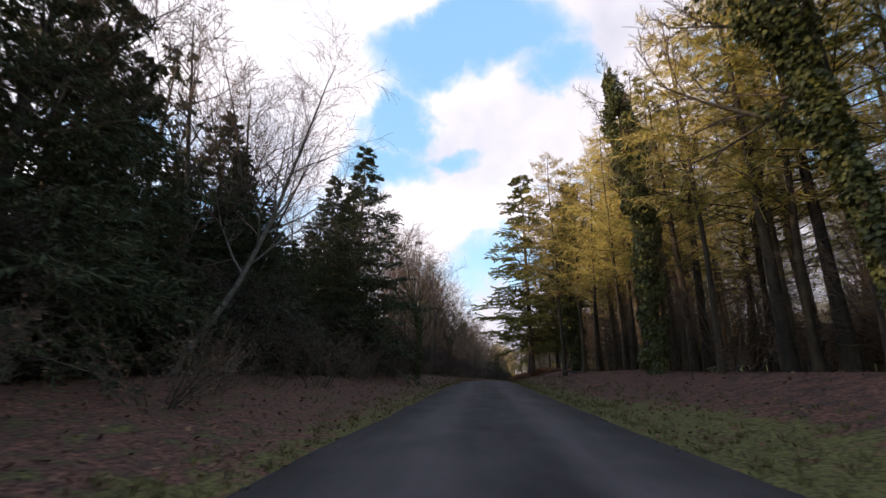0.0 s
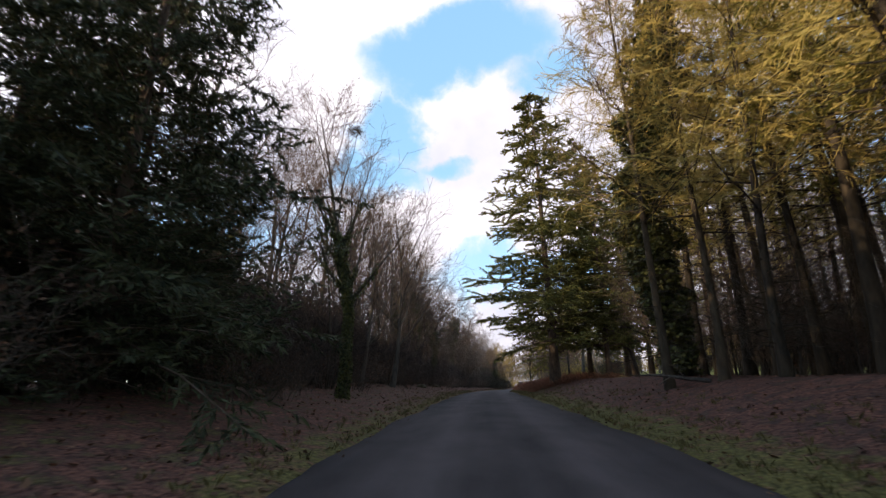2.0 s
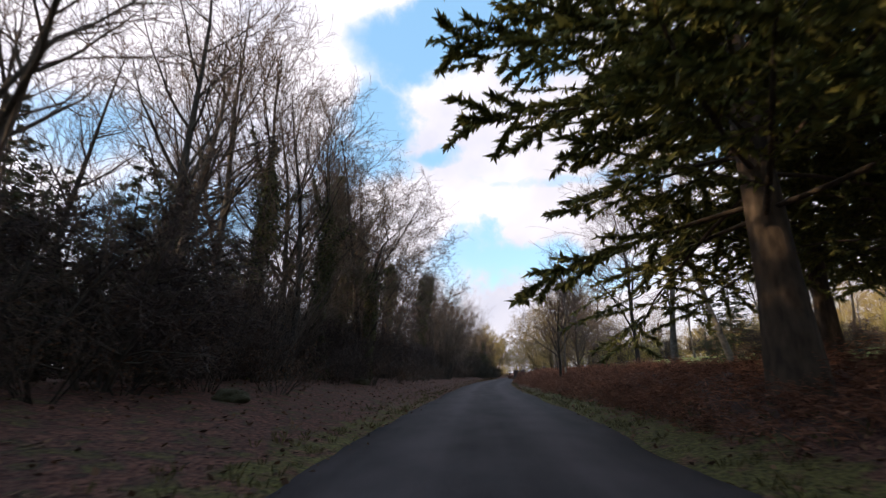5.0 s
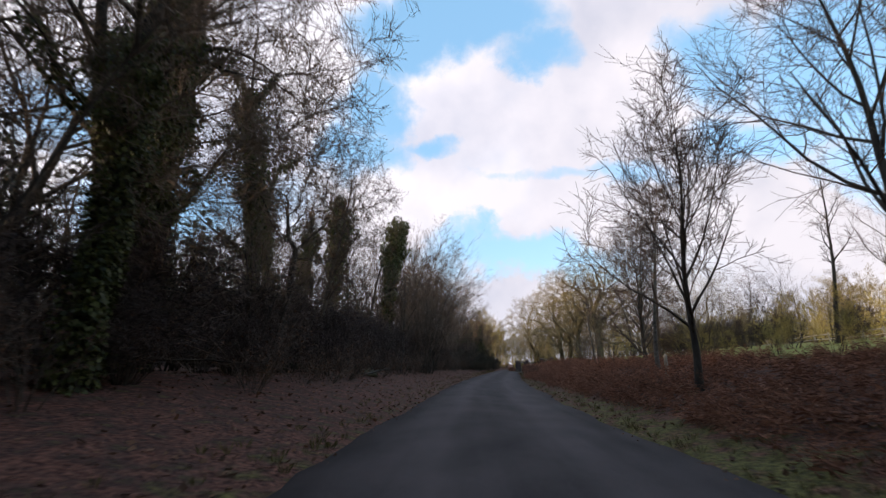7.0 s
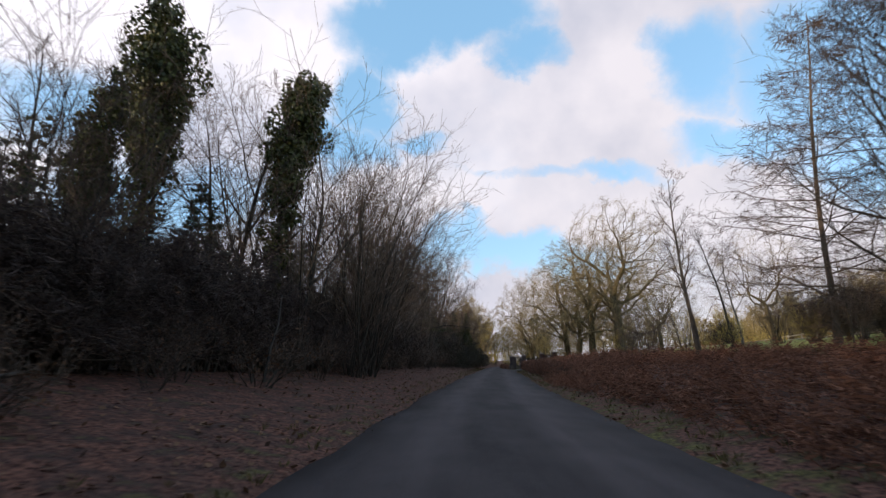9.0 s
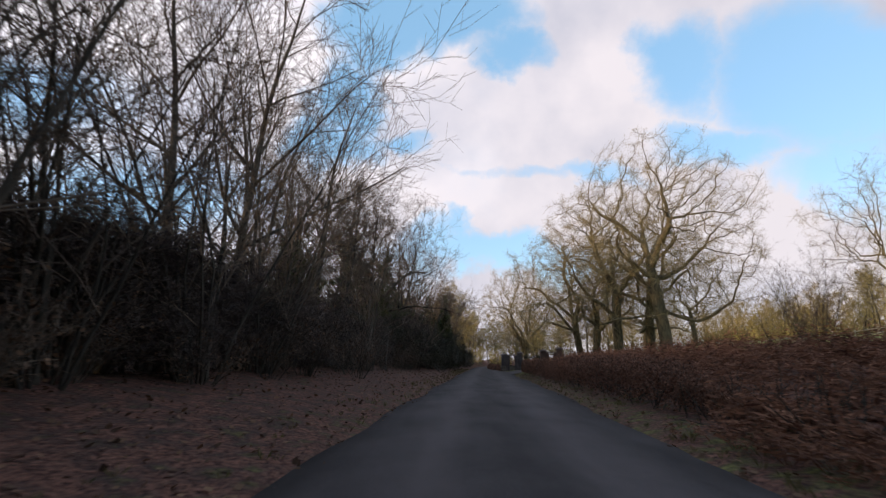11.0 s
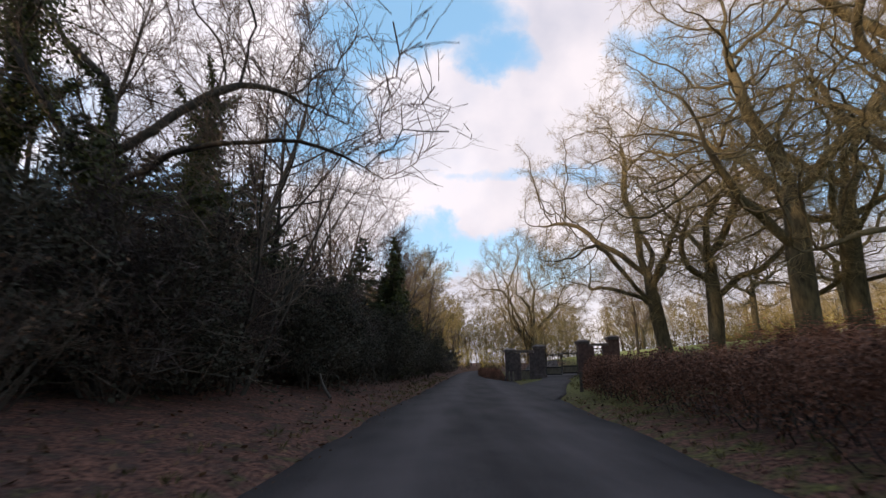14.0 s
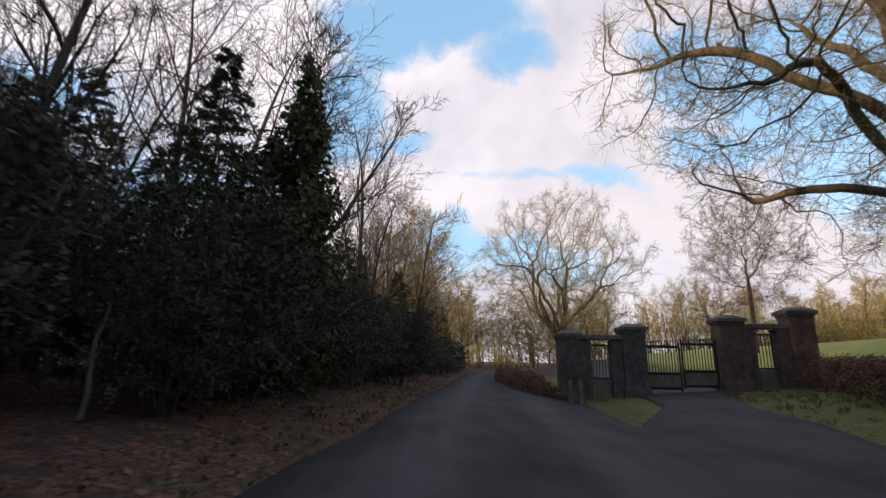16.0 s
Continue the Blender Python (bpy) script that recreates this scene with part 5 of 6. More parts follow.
for x, y, h in [(9.6, 44.5, 17), (12.2, 48.5, 18), (10.8, 52.0, 17), (14.5, 52.5, 18), (13.2, 57.0, 17), (17.5, 50.5, 18), (16.0, 46.5, 18)]:
    plant(PINE[int(x) % 2], x, y, h / 18, x * 1.7, group=R)
row(LARCH_DEEP, 11, 39, 53, 12, 24, 15, 18, 18, R)
row(HAZEL, 14, 40, 55, 9.5, 20, 4.5, 8, 9, R)
row(THICK + HAZEL[:1], 18, 50, 76, 17, 30, 2.4, 4.0, 4.3, R)
for x, y, h in [(12.8, 66.5, 20), (15.6, 70.0, 21), (14.8, 62.0, 17), (18.2, 66.0, 19), (17.2, 58.5, 17), (21.0, 62.5, 18), (22.5, 70.5, 20)]:
    plant(PINE[int(y) % 2] if h < 19 else FIR[1], x, y, h / (18 if h < 19 else 26), x * 3.1, group=R)
plant(FIR[0], 4.9, 59.9, 1.06, 0.7, stretch=0.85, group=R)
plant(FIR[0], 8.5, 64.0, 0.62, 2.7, stretch=1.28, group=R)
plant(FIR[1], 11.8, 64.5, 0.78, 3.7, group=R)
plant(FIR[0], 9.4, 61.3, 0.60, 5.2, stretch=1.17, group=R)
plant(ASH_THIN[0], 12.6, 64, 0.8, 0.0, (0, -0.15), group=R)

# ---- right of the lane: bank, field edge and field ----
E = "trees along the field edge"
plant(ASH_UP[0], 5.0, 83.6, 0.86, 1.6, (0, -0.08), group=E)
plant(ASH_UP[1], 9.75, 82.4, 0.95, 0.2, group=E)
plant(BIRCH[0], 10.9, 79.9, 1.25, 2.3, (0, 0.0), "tall slender bare birch on the bank", group=E)
plant(BIRCH[1], 11.7, 75.0, 1.05, 2.3, (0, -0.26), "tall slender bare birch leaning over the bank", group=E)
plant(EGG, 9.9, 100.5, 0.66, 2.0, stretch=0.9, group=E)
plant(LARCH_BARE, 14.3, 109.8, 0.95, 0.2, group=E)
plant(ASH_THIN[0], 9.6, 110.7, 0.55, 0.4, label="slender bare sapling on the bracken bank", group=E)
plant(ASH_THIN[1], 10.3, 112.2, 0.40, 0.4, label="slender bare sapling on the bracken bank", group=E)
for d, y, h in [(13, 118, 7), (15.5, 122, 7)]:
    at(ASH_THIN + BIRCH, d, y, h, 14, group=E)
plant(SPRUCE[1], 14.0, 79.2, 0.40, 0.2, label="young dark green conifer in the field", group=E)
plant(BIRCH[0], 6.7, 90.3, 0.56, 0.9, (0, -0.05), "slender bare birch rising from the bracken", group=E)
row(ASH_THIN + BIRCH, 17, 76, 96, 15, 29, 7, 11, 14, E)
row(ASH_THIN + BIRCH, 5, 92, 132, 18, 34, 5, 8, 14, E)
row(HAZEL, 9, 72, 118, 11, 20, 2.0, 3.6, 9, E)
row(HAZEL, 16, 92, 128, 8, 16, 2.6, 4.4, 9, E)
row(THICK, 26, 74, 124, 13, 26, 1.6, 2.8, 4.3, "thickets by the field")
row([GOLD_BUSH], 26, 80, 128, 9.5, 22, 1.2, 2.6, 4, "thickets by the field")
O = "field oaks"
plant(OAK[0], 22.0, 155.0, 0.95, 0.0, group=O)
plant(OAK[1], 19.8, 160.2, 0.88, 0.2, group=O)
plant(OAK[0], 23.9, 162.3, 0.78, 2.0, group=O)
plant(OAK[1], 18.8, 165.6, 0.70, 2.6, group=O)
plant(OAK[2], 18.9, 170.2, 0.86, 0.0, group=O)
plant(OAK_LOW, 20.6, 218.0, 1.08, 1.0, group=O)
plant(BEECH[1], 25.3, 189.0, 0.72, 1.0, group=O)
for x, y, s in [(36, 176, 0.75), (26, 232, 0.8), (38, 215, 0.5), (26, 262, 0.9), (33, 142, 0.6), (31, 290, 1.0), (30, 178, 0.6)]:
    plant(OAK_FAR, x, y, s, rng.random() * 6, group=O)

# ---- the far woods ----
F = "far woods"
row(FAR, 70, 40, 360, 66, 84, 9, 13, 12, F)
row(FAR, 50, 40, 360, 84, 110, 12, 17, 12, F)
L = "woods along the far lane"
row(FAR, 12, 200, 250, 6, 12, 5, 9, 12, L)
row(FAR, 30, 200, 300, -22, -5.5, 9, 15, 12, L)
for k in range(34):
    plant(FAR[k % 3], rng.uniform(-14, 20), rng.uniform(248, 290), rng.uniform(1.0, 1.5), rng.random() * 6, group=L)
for x, y, h in [(3.6, 196, 12), (2.2, 203, 14), (4.6, 209, 15), (0.8, 199, 11), (6.0, 216, 15)]:
    plant(FAR[int(y) % 3], x, y, h / 12, x * 2.3, group=L)
for k in range(20):
    plant(GOLD_BUSH, rng.uniform(0, 20), rng.uniform(240, 250), rng.uniform(0.7, 1.3), rng.random() * 6, group="thickets by the far lane")
row(FAR, 60, 60, 170, 42, 62, 7, 10, 12, F)
row([GOLD_BUSH], 50, 60, 130, 32, 44, 2.5, 4.5, 4, "thickets below the far woods")
for k in range(80):
    plant(FAR[k % 3], 26 + 110 * (k + rng.random()) / 80, rng.uniform(246, 285), rng.uniform(0.8, 1.15), rng.random() * 6, group=F)
row([GOLD_BUSH], 40, 50, 300, 60, 66, 2.5, 4, 4, "thickets below the far woods")


def far_scrub():
    """The tangled growth under the far woods, along the top of the field and across its end."""
    along, across = 26000, 16000
    y = rng.uniform(45, 330, along)
    x = lane_x(y) + 60 + rng.random(along) * 14
    x2 = rng.uniform(16, 140, across)
    y2 = 243 + rng.random(across) * 12
    x, y = np.concatenate([x, x2]), np.concatenate([y, y2])
    top = 3.2 + 1.5 * np.sin(x * 0.31 + y * 0.23) + 1.2 * np.sin(y * 0.71 + x * 0.53 + 1) + rng.normal(0, 0.4, len(x))
    top = np.maximum(top, 1.2) * np.where(np.arange(len(x)) < along, 1.0, 1.7)
    z = ground_z(x, y) + top * rng.random(len(x)) ** 0.8
    d = unit(rng.normal(0, 0.7, (len(x), 3)) + np.array([0, 0, 0.8]))
    s = rng.uniform(0.35, 0.8, len(x))[:, None]
    w = unit(np.cross(d, rng.normal(0, 1, d.shape)))
    scrub = new("far_scrub", mesh_of("far_scrub", *blades(np.stack([x, y, z], -1), d * s, w * s * 0.10), TWIG_OLIVE))
    tagged(scrub, "tangled olive-brown scrub under the far woods", "scrub", kind="stuff")


far_scrub()


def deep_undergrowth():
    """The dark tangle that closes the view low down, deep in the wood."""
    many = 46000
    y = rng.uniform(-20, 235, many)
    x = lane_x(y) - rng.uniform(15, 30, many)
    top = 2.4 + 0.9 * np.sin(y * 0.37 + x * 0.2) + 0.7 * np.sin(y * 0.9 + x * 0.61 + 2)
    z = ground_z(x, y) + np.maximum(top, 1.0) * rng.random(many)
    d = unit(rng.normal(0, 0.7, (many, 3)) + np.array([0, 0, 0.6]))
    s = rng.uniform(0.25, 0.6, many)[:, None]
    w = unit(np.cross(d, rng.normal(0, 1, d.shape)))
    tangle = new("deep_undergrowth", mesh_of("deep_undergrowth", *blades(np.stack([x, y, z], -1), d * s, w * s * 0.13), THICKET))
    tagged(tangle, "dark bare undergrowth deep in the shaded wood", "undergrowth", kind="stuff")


deep_undergrowth()
retire(EGG, *ASH_UP, *ASH, *ASH_THIN, *ASH_DEEP, *ASH_IVY, *IVY_STUB, IVY_HUGE, IVY_CONE, *OAK, OAK_LOW, OAK_FAR, *BEECH, IVY_FORK, *BIRCH, *LARCH, *LARCH_DEEP, LARCH_BARE, *SPRUCE, SPRUCE_DEEP, *FIR, *PINE, *HAZEL, *SCRUB, *HOLLY_BUSH, *THICK, GOLD_BUSH, *FAR)

# ---- bracken, leaves and grass ----
def hedge_edge(y):
    """Where the bracken bank begins, as x: it follows the lane and turns away to the gate."""
    return np.where(y < 159, lane_x(y) + 3.30 - 0.35 * smooth01(95, 120, y), 9.9 + (y - 159) * 0.50)


def frond_clump(rng, height):
    """A tuft of dead fern fronds: arching ribs with pairs of drooping leaflets."""
    fronds, pairs = 5, 9
    a = rng.random(fronds) * 2 * np.pi
    start = np.stack([np.cos(a), np.sin(a), np.zeros(fronds)], -1) * 0.08
    head = np.stack([np.cos(a) * 0.5, np.sin(a) * 0.5, np.ones(fronds)], -1) + rng.normal(0, 0.15, (fronds, 3))
    ribs, rad = wander(start, head, height * rng.uniform(0.9, 1.4, fronds), np.full(fronds, 0.008), 6, rng, 0.1, -0.17, 0.3)
    t = np.linspace(0.3, 0.98, pairs)[None].repeat(fronds, 0)
    p, d, _ = sample_lines(ribs, rad, t)
    side = unit(np.cross(d, np.array([0, 0, 1.0])))
    leaves = []
    for sign in (-1, 1):
        out = unit(side * sign + d * 0.4 + rng.normal(0, 0.25, d.shape) + np.array([0, 0, -0.35])).reshape(-1, 3)
        size = (height * 0.17 * (1.15 - t) * rng.uniform(0.8, 1.3, t.shape)).reshape(-1, 1)
        leaves.append(blades(p.reshape(-1, 3) + out * size, out * size, unit(np.cross(out, rng.normal(0, 1, out.shape))) * size * 0.20))
    return joined(tubes(ribs[:, [0, 2, 4]], rad[:, [0, 2, 4]], 3), *leaves)


def scatter(shapes, places, scales, rng):
    """Many turned and scaled copies of a few shapes as one mesh."""
    pieces = []
    which = rng.integers(0, len(shapes), len(places))
    for k, (v, f) in enumerate(shapes):
        sel = np.where(which == k)[0]
        if not len(sel):
            continue
        a = rng.random(len(sel)) * 2 * np.pi
        c, s = np.cos(a), np.sin(a)
        turned = np.stack([c[:, None] * v[:, 0] - s[:, None] * v[:, 1], s[:, None] * v[:, 0] + c[:, None] * v[:, 1], np.broadcast_to(v[:, 2], (len(sel), len(v)))], -1)
        verts = turned * scales[sel][:, None, None] + places[sel][:, None]
        faces = f[None] + (np.arange(len(sel)) * len(v))[:, None, None]
        pieces.append((verts.reshape(-1, 3), faces.reshape(-1, 4)))
    return joined(*pieces)


def on_ground(x, y, lift=0.0):
    return np.stack([x, y, ground_z(x, y) + lift], -1)


rng = np.random.default_rng(21)
fronds = [frond_clump(rng, 0.75) for _ in range(7)]
n = 3300
fy = rng.uniform(57, 175, n)
deep = rng.random(n) ** 1.5 * 7.0
fx = hedge_edge(fy) + deep + rng.normal(0, 0.12, n)
keep = (fx < 19) & ~((fy > 159) & (deep > 4.5))
keep &= ~((fy > 119) & (deep < 1.5)) & ~(fy > 157)
keep &= ~((fy > 155) & (fx < np.interp(fy, [155, 159.2, 162, 165.6, 168.6, 172.6], [7.5, 9.5, 10.6, 11.9, 13.0, 14.3]) + 1.3))
fx, fy, deep = fx[keep], fy[keep], deep[keep]
tall = (0.82 + 0.36 * smooth01(105, 130, fy)) * rng.uniform(0.7, 1.25, len(fx)) * (0.75 + 0.25 * smooth01(0, 0.8, deep))
bracken = new("bracken", mesh_of("bracken", *scatter(fronds, on_ground(fx, fy, -0.03), tall, rng), BRACKEN))
tagged(bracken, "dense bank of dead rust-brown bracken along the verge", "bracken", kind="stuff")


def beech_hedge(line, height, width, many, label):
    """A low hedge that keeps its dead leaves: stems inside, leaves over its top and faces, with a wavering outline."""
    line = np.array(line)
    run = np.concatenate([[0], np.cumsum(np.linalg.norm(np.diff(line, axis=0), axis=1))])
    along = rng.random(many) * run[-1]
    p = np.stack([np.interp(along, run, line[:, k]) for k in (0, 1)], -1)
    ahead = unit(np.stack([np.interp(along + 0.5, run, line[:, k]) - np.interp(along - 0.5, run, line[:, k]) for k in (0, 1)], -1))
    out = np.stack([ahead[:, 1], -ahead[:, 0]], -1)
    around = rng.random(many) * np.pi
    swell = (1 + 0.05 * np.sin(along * 1.3) + 0.05 * np.sin(along * 3.1 + 1) + 0.07 * np.sin(along * 7.3 + around * 3)) * smooth01(-1, min(9, run[-1] * 0.3), along)
    deep = 1 - 0.35 * rng.random(many) ** 2
    across = np.sign(np.cos(around)) * np.abs(np.cos(around)) ** 0.5 * width * swell * deep
    tall = np.sin(around) ** 0.6 * height * (1.0 - 0.22 * smooth01(44, 60, along)) * swell * deep
    x, y = p[:, 0] + out[:, 0] * across, p[:, 1] + out[:, 1] * across
    q = np.stack([x, y, ground_z(p[:, 0], p[:, 1]) + 0.05 + tall + rng.normal(0, 0.05, many)], -1)
    d = unit(rng.normal(0, 1, (many, 3)) + np.array([0, 0, -0.4]))
    w = unit(np.cross(d, rng.normal(0, 1, (many, 3))))
    s = rng.uniform(0.016, 0.036, many)[:, None]
    hedge = thing("beech_hedge", label, "hedge", "beech hedges")
    tagged(part("leaves", blades(q, d * s, w * s * 0.62), HEDGE, hedge), kind="stuff")
    k = int(run[-1] * 11)
    foot = rng.random(k) * run[-1]
    base = np.stack([np.interp(foot, run, line[:, 0]) + rng.normal(0, 0.15, k), np.interp(foot, run, line[:, 1]) + rng.normal(0, 0.15, k)], -1)
    start = np.concatenate([base, (ground_z(base[:, 0], base[:, 1]) - 0.05)[:, None]], -1)
    stems, rad = wander(start, unit(rng.normal(0, 0.35, (k, 3)) + np.array([0, 0, 1.0])), rng.uniform(0.6, 0.95, k) * height, np.full(k, 0.014), 5, rng, 0.16, 0.02, 0.4)
    tagged(part("stemwork", tubes(stems, rad, 3), BARK_GREY, hedge), kind="stuff")


beech_hedge([(float(lane_x(y)) + 3.78, y) for y in np.arange(116.0, 156.5, 1.5)] + [(9.9, 157.6), (11.2, 160.3), (13.0, 164.5), (14.9, 169.0), (16.6, 172.6), (17.3, 174.0)],
            1.0, 0.62, 150000, "low winter beech hedge with russet dead leaves")
beech_hedge([(9.75, 175.2), (9.55, 178.0), (9.6, 183.0), (10.0, 192.0)], 0.75, 0.5, 32000, "low russet hedge running on beyond the gate pillar")

# fallen leaves on the verges
n = 30000
ly = rng.uniform(-2, 186, n)
side = np.where(rng.random(n) < 0.6, -1, 1)
ld = side * (half_lane(ly) - 0.25 + rng.random(n) ** 1.6 * 6.5)
lx = lane_x(ly) + ld
keep = ~((side > 0) & (ly > 157) & (ly < 176))
lx, ly = lx[keep], ly[keep]
n = len(lx)
flat = unit(np.stack([rng.normal(0, 1, n), rng.normal(0, 1, n), rng.normal(0, 0.35, n)], -1))
wide = unit(np.cross(flat, np.stack([rng.normal(0, 0.4, n), rng.normal(0, 0.4, n), np.ones(n)], -1)))
size = rng.uniform(0.025, 0.065, n)[:, None]
litter = new("fallen_leaves", mesh_of("fallen_leaves", *blades(on_ground(lx, ly, 0.03), flat * size, wide * size * 0.7), LITTER))
tagged(litter, "scattered dry brown fallen leaves on the verges", "leaves", kind="stuff")


def tuft(rng, height):
    k = 11
    a = rng.random(k) * 2 * np.pi
    base = np.stack([np.cos(a), np.sin(a), np.zeros(k)], -1) * rng.uniform(0.01, 0.07, k)[:, None]
    up = unit(np.stack([np.cos(a) * 0.5, np.sin(a) * 0.5, np.ones(k)], -1) + rng.normal(0, 0.15, (k, 3)))
    half = height * rng.uniform(0.35, 0.6, k)[:, None]
    across = unit(np.cross(up, rng.normal(0, 1, (k, 3)))) * 0.008
    return blades(base + up * half, up * half, across)


tufts = [tuft(rng, 0.16) for _ in range(6)]
n = 4600
gy = rng.uniform(0, 188, n)
side = np.where(rng.random(n) < 0.3, -1, 1)
gd = side * (half_lane(gy) + 0.10 + rng.random(n) ** 1.8 * np.where(side < 0, 1.1, 2.6))
gx = lane_x(gy) + gd
keep = ~((side > 0) & (gy > 157) & (gy < 174)) & ((gy < 80) | (gy > 157) | (rng.random(n) < 0.4))
more_y = rng.uniform(160, 174, 900)
more_x = 9.5 + (more_y - 160) * 0.25 + rng.random(900) * 7
inside = (more_x > 10.2 + (more_y - 162) * 0.30) & (more_x < hedge_edge(more_y))
gx, gy = np.concatenate([gx[keep], more_x[inside]]), np.concatenate([gy[keep], more_y[inside]])
grass = new("verge_grass", mesh_of("verge_grass", *scatter(tufts, on_ground(gx, gy), rng.uniform(0.4, 1.0, len(gx)), rng), GRASS))
tagged(grass, "short rough grass tufts along the road edge", "grass", kind="stuff")


# ---- the gate ----
def box(bm, cx, cy, cz, sx, sy, sz, bevel=0.0):
    made = bmesh.ops.create_cube(bm, size=1.0, matrix=Matrix.Translation((cx, cy, cz)) @ Matrix.Diagonal((sx, sy, sz, 1)))
    if bevel:
        edges = list({e for v in made["verts"] for e in v.link_edges})
        bmesh.ops.bevel(bm, geom=edges, offset=bevel, segments=2, profile=0.6, affect="EDGES")


def bm_box(*args, bevel=0.0):
    bm = bmesh.new()
    box(bm, *args, bevel=bevel)
    return bm


GATE_FOOT, GATE_TURN = (10.06, 175.77), -0.14
GATE_M = Matrix.Translation((GATE_FOOT[0], GATE_FOOT[1], 0)) @ Matrix.Rotation(GATE_TURN, 4, "Z")


def gate_point(s, across=0.0):
    v = GATE_M @ Vector((s, across, 0))
    return v.x, v.y, float(ground_z(v.x, v.y))


def gate_pillar(s, height, label, stone):
    """A square pillar of coursed stone with a plinth, a necking band and a wide weathered cap."""
    x, y, z = gate_point(s)
    pillar = thing("gate_pillar", label, "pillar", "gate pillars")
    pillar.matrix_world = Matrix.Translation((x, y, z)) @ Matrix.Rotation(GATE_TURN, 4, "Z")
    part("plinth", bm_box(0, 0, 0.06, 0.86, 0.86, 0.42, bevel=0.03), stone, pillar)
    shaft = part("shaft", bm_box(0, 0, 0.27 + (height - 0.57) / 2, 0.69, 0.69, height - 0.57, bevel=0.015), stone, pillar)
    courses = int((height - 0.57) / 0.26)
    tall = (height - 0.57) / courses
    for c in range(courses):
        for half in (0, 1):
            cut = 0.14 if c % 2 else -0.14
            wide = (0.36 + cut * 0.5, 0.36 - cut * 0.5)[half] - 0.004
            px = (-0.36 + wide / 2 + 0.002) if half == 0 else (0.36 - wide / 2 - 0.002)
            part("stone_block", bm_box(px, 0, 0.27 + tall * (c + 0.5), wide, 0.72 + rng.uniform(-0.004, 0.004), tall - 0.006, bevel=0.005), stone, shaft)
    part("neck", bm_box(0, 0, height - 0.27, 0.80, 0.80, 0.08, bevel=0.02), STONE_CAP, pillar)
    bm = bmesh.new()
    box(bm, 0, 0, height - 0.17, 0.92, 0.92, 0.12, bevel=0.02)
    bmesh.ops.create_cone(bm, cap_ends=True, segments=4, radius1=0.60, radius2=0.32, depth=0.11, matrix=Matrix.Translation((0, 0, height - 0.055)) @ Matrix.Rotation(math.pi / 4, 4, "Z"))
    part("cap", bm, STONE_CAP, pillar, "weathered stone cap")
    return pillar


def side_wall(s0, s1, label, stone):
    """A low wall between two pillars with a narrow railed wicket under a flat lintel."""
    mid = (s0 + s1) / 2
    x, y, z = gate_point(mid)
    wall = thing("gate_wall", label, "wall", "gate walls")
    wall.matrix_world = Matrix.Translation((x, y, z)) @ Matrix.Rotation(GATE_TURN, 4, "Z")
    span = s1 - s0 - 0.72
    open_w = 0.62
    pier = (span - open_w) / 2
    for sign in (-1, 1):
        part("pier", bm_box(sign * (open_w / 2 + pier / 2), 0, 0.80, pier, 0.42, 2.1, bevel=0.012), stone, wall)
    part("lintel", bm_box(0, 0, 1.95, span, 0.50, 0.16, bevel=0.02), STONE_CAP, wall)
    part("wicket_frame", bm_box(0, 0, 1.70, open_w, 0.05, 0.05, bevel=0.006), IRON, wall, "dark iron wicket rail")
    part("lower_rail", bm_box(0, 0, 0.62, open_w, 0.05, 0.06, bevel=0.006), IRON, wall)
    part("kick_panel", bm_box(0, 0, 0.30, open_w - 0.02, 0.03, 0.56, bevel=0.004), PANEL_WOOD, wall)
    for k in range(6):
        part("bar", bm_box(-open_w / 2 + 0.06 + k * 0.1, 0, 1.15, 0.022, 0.022, 1.06), IRON, wall)


def gate_leaf(s0, s1, label):
    """One leaf of the double gate: frame, spear-headed bars and a solid foot panel."""
    x, y, z = gate_point((s0 + s1) / 2)
    leaf = thing("iron_gate", label, "gate", "gate leaves")
    leaf.matrix_world = Matrix.Translation((x, y, z + 0.06)) @ Matrix.Rotation(GATE_TURN, 4, "Z")
    w = s1 - s0
    for sign in (-1, 1):
        part("stile", bm_box(sign * (w / 2 - 0.03), 0, 0.82, 0.05, 0.06, 1.56, bevel=0.006), IRON, leaf)
    part("top_rail", bm_box(0, 0, 1.46, w - 0.12, 0.05, 0.08, bevel=0.008), IRON, leaf)
    part("middle_rail", bm_box(0, 0, 0.60, w - 0.12, 0.05, 0.09, bevel=0.008), IRON, leaf)
    part("bottom_rail", bm_box(0, 0, 0.14, w - 0.12, 0.05, 0.09, bevel=0.008), IRON, leaf)
    part("foot_panel", bm_box(0, 0, 0.37, w - 0.14, 0.028, 0.40, bevel=0.004), PANEL_WOOD, leaf, "weathered boarded foot panel")
    count = 11
    for k in range(count):
        bx = -w / 2 + 0.10 + (w - 0.20) * k / (count - 1)
        bm = bm_box(bx, 0, 1.10, 0.022, 0.022, 0.98)
        bmesh.ops.create_cone(bm, cap_ends=True, segments=5, radius1=0.026, radius2=0.002, depth=0.12, matrix=Matrix.Translation((bx, 0, 1.64)))
        part("spear_bar", bm, IRON, leaf)


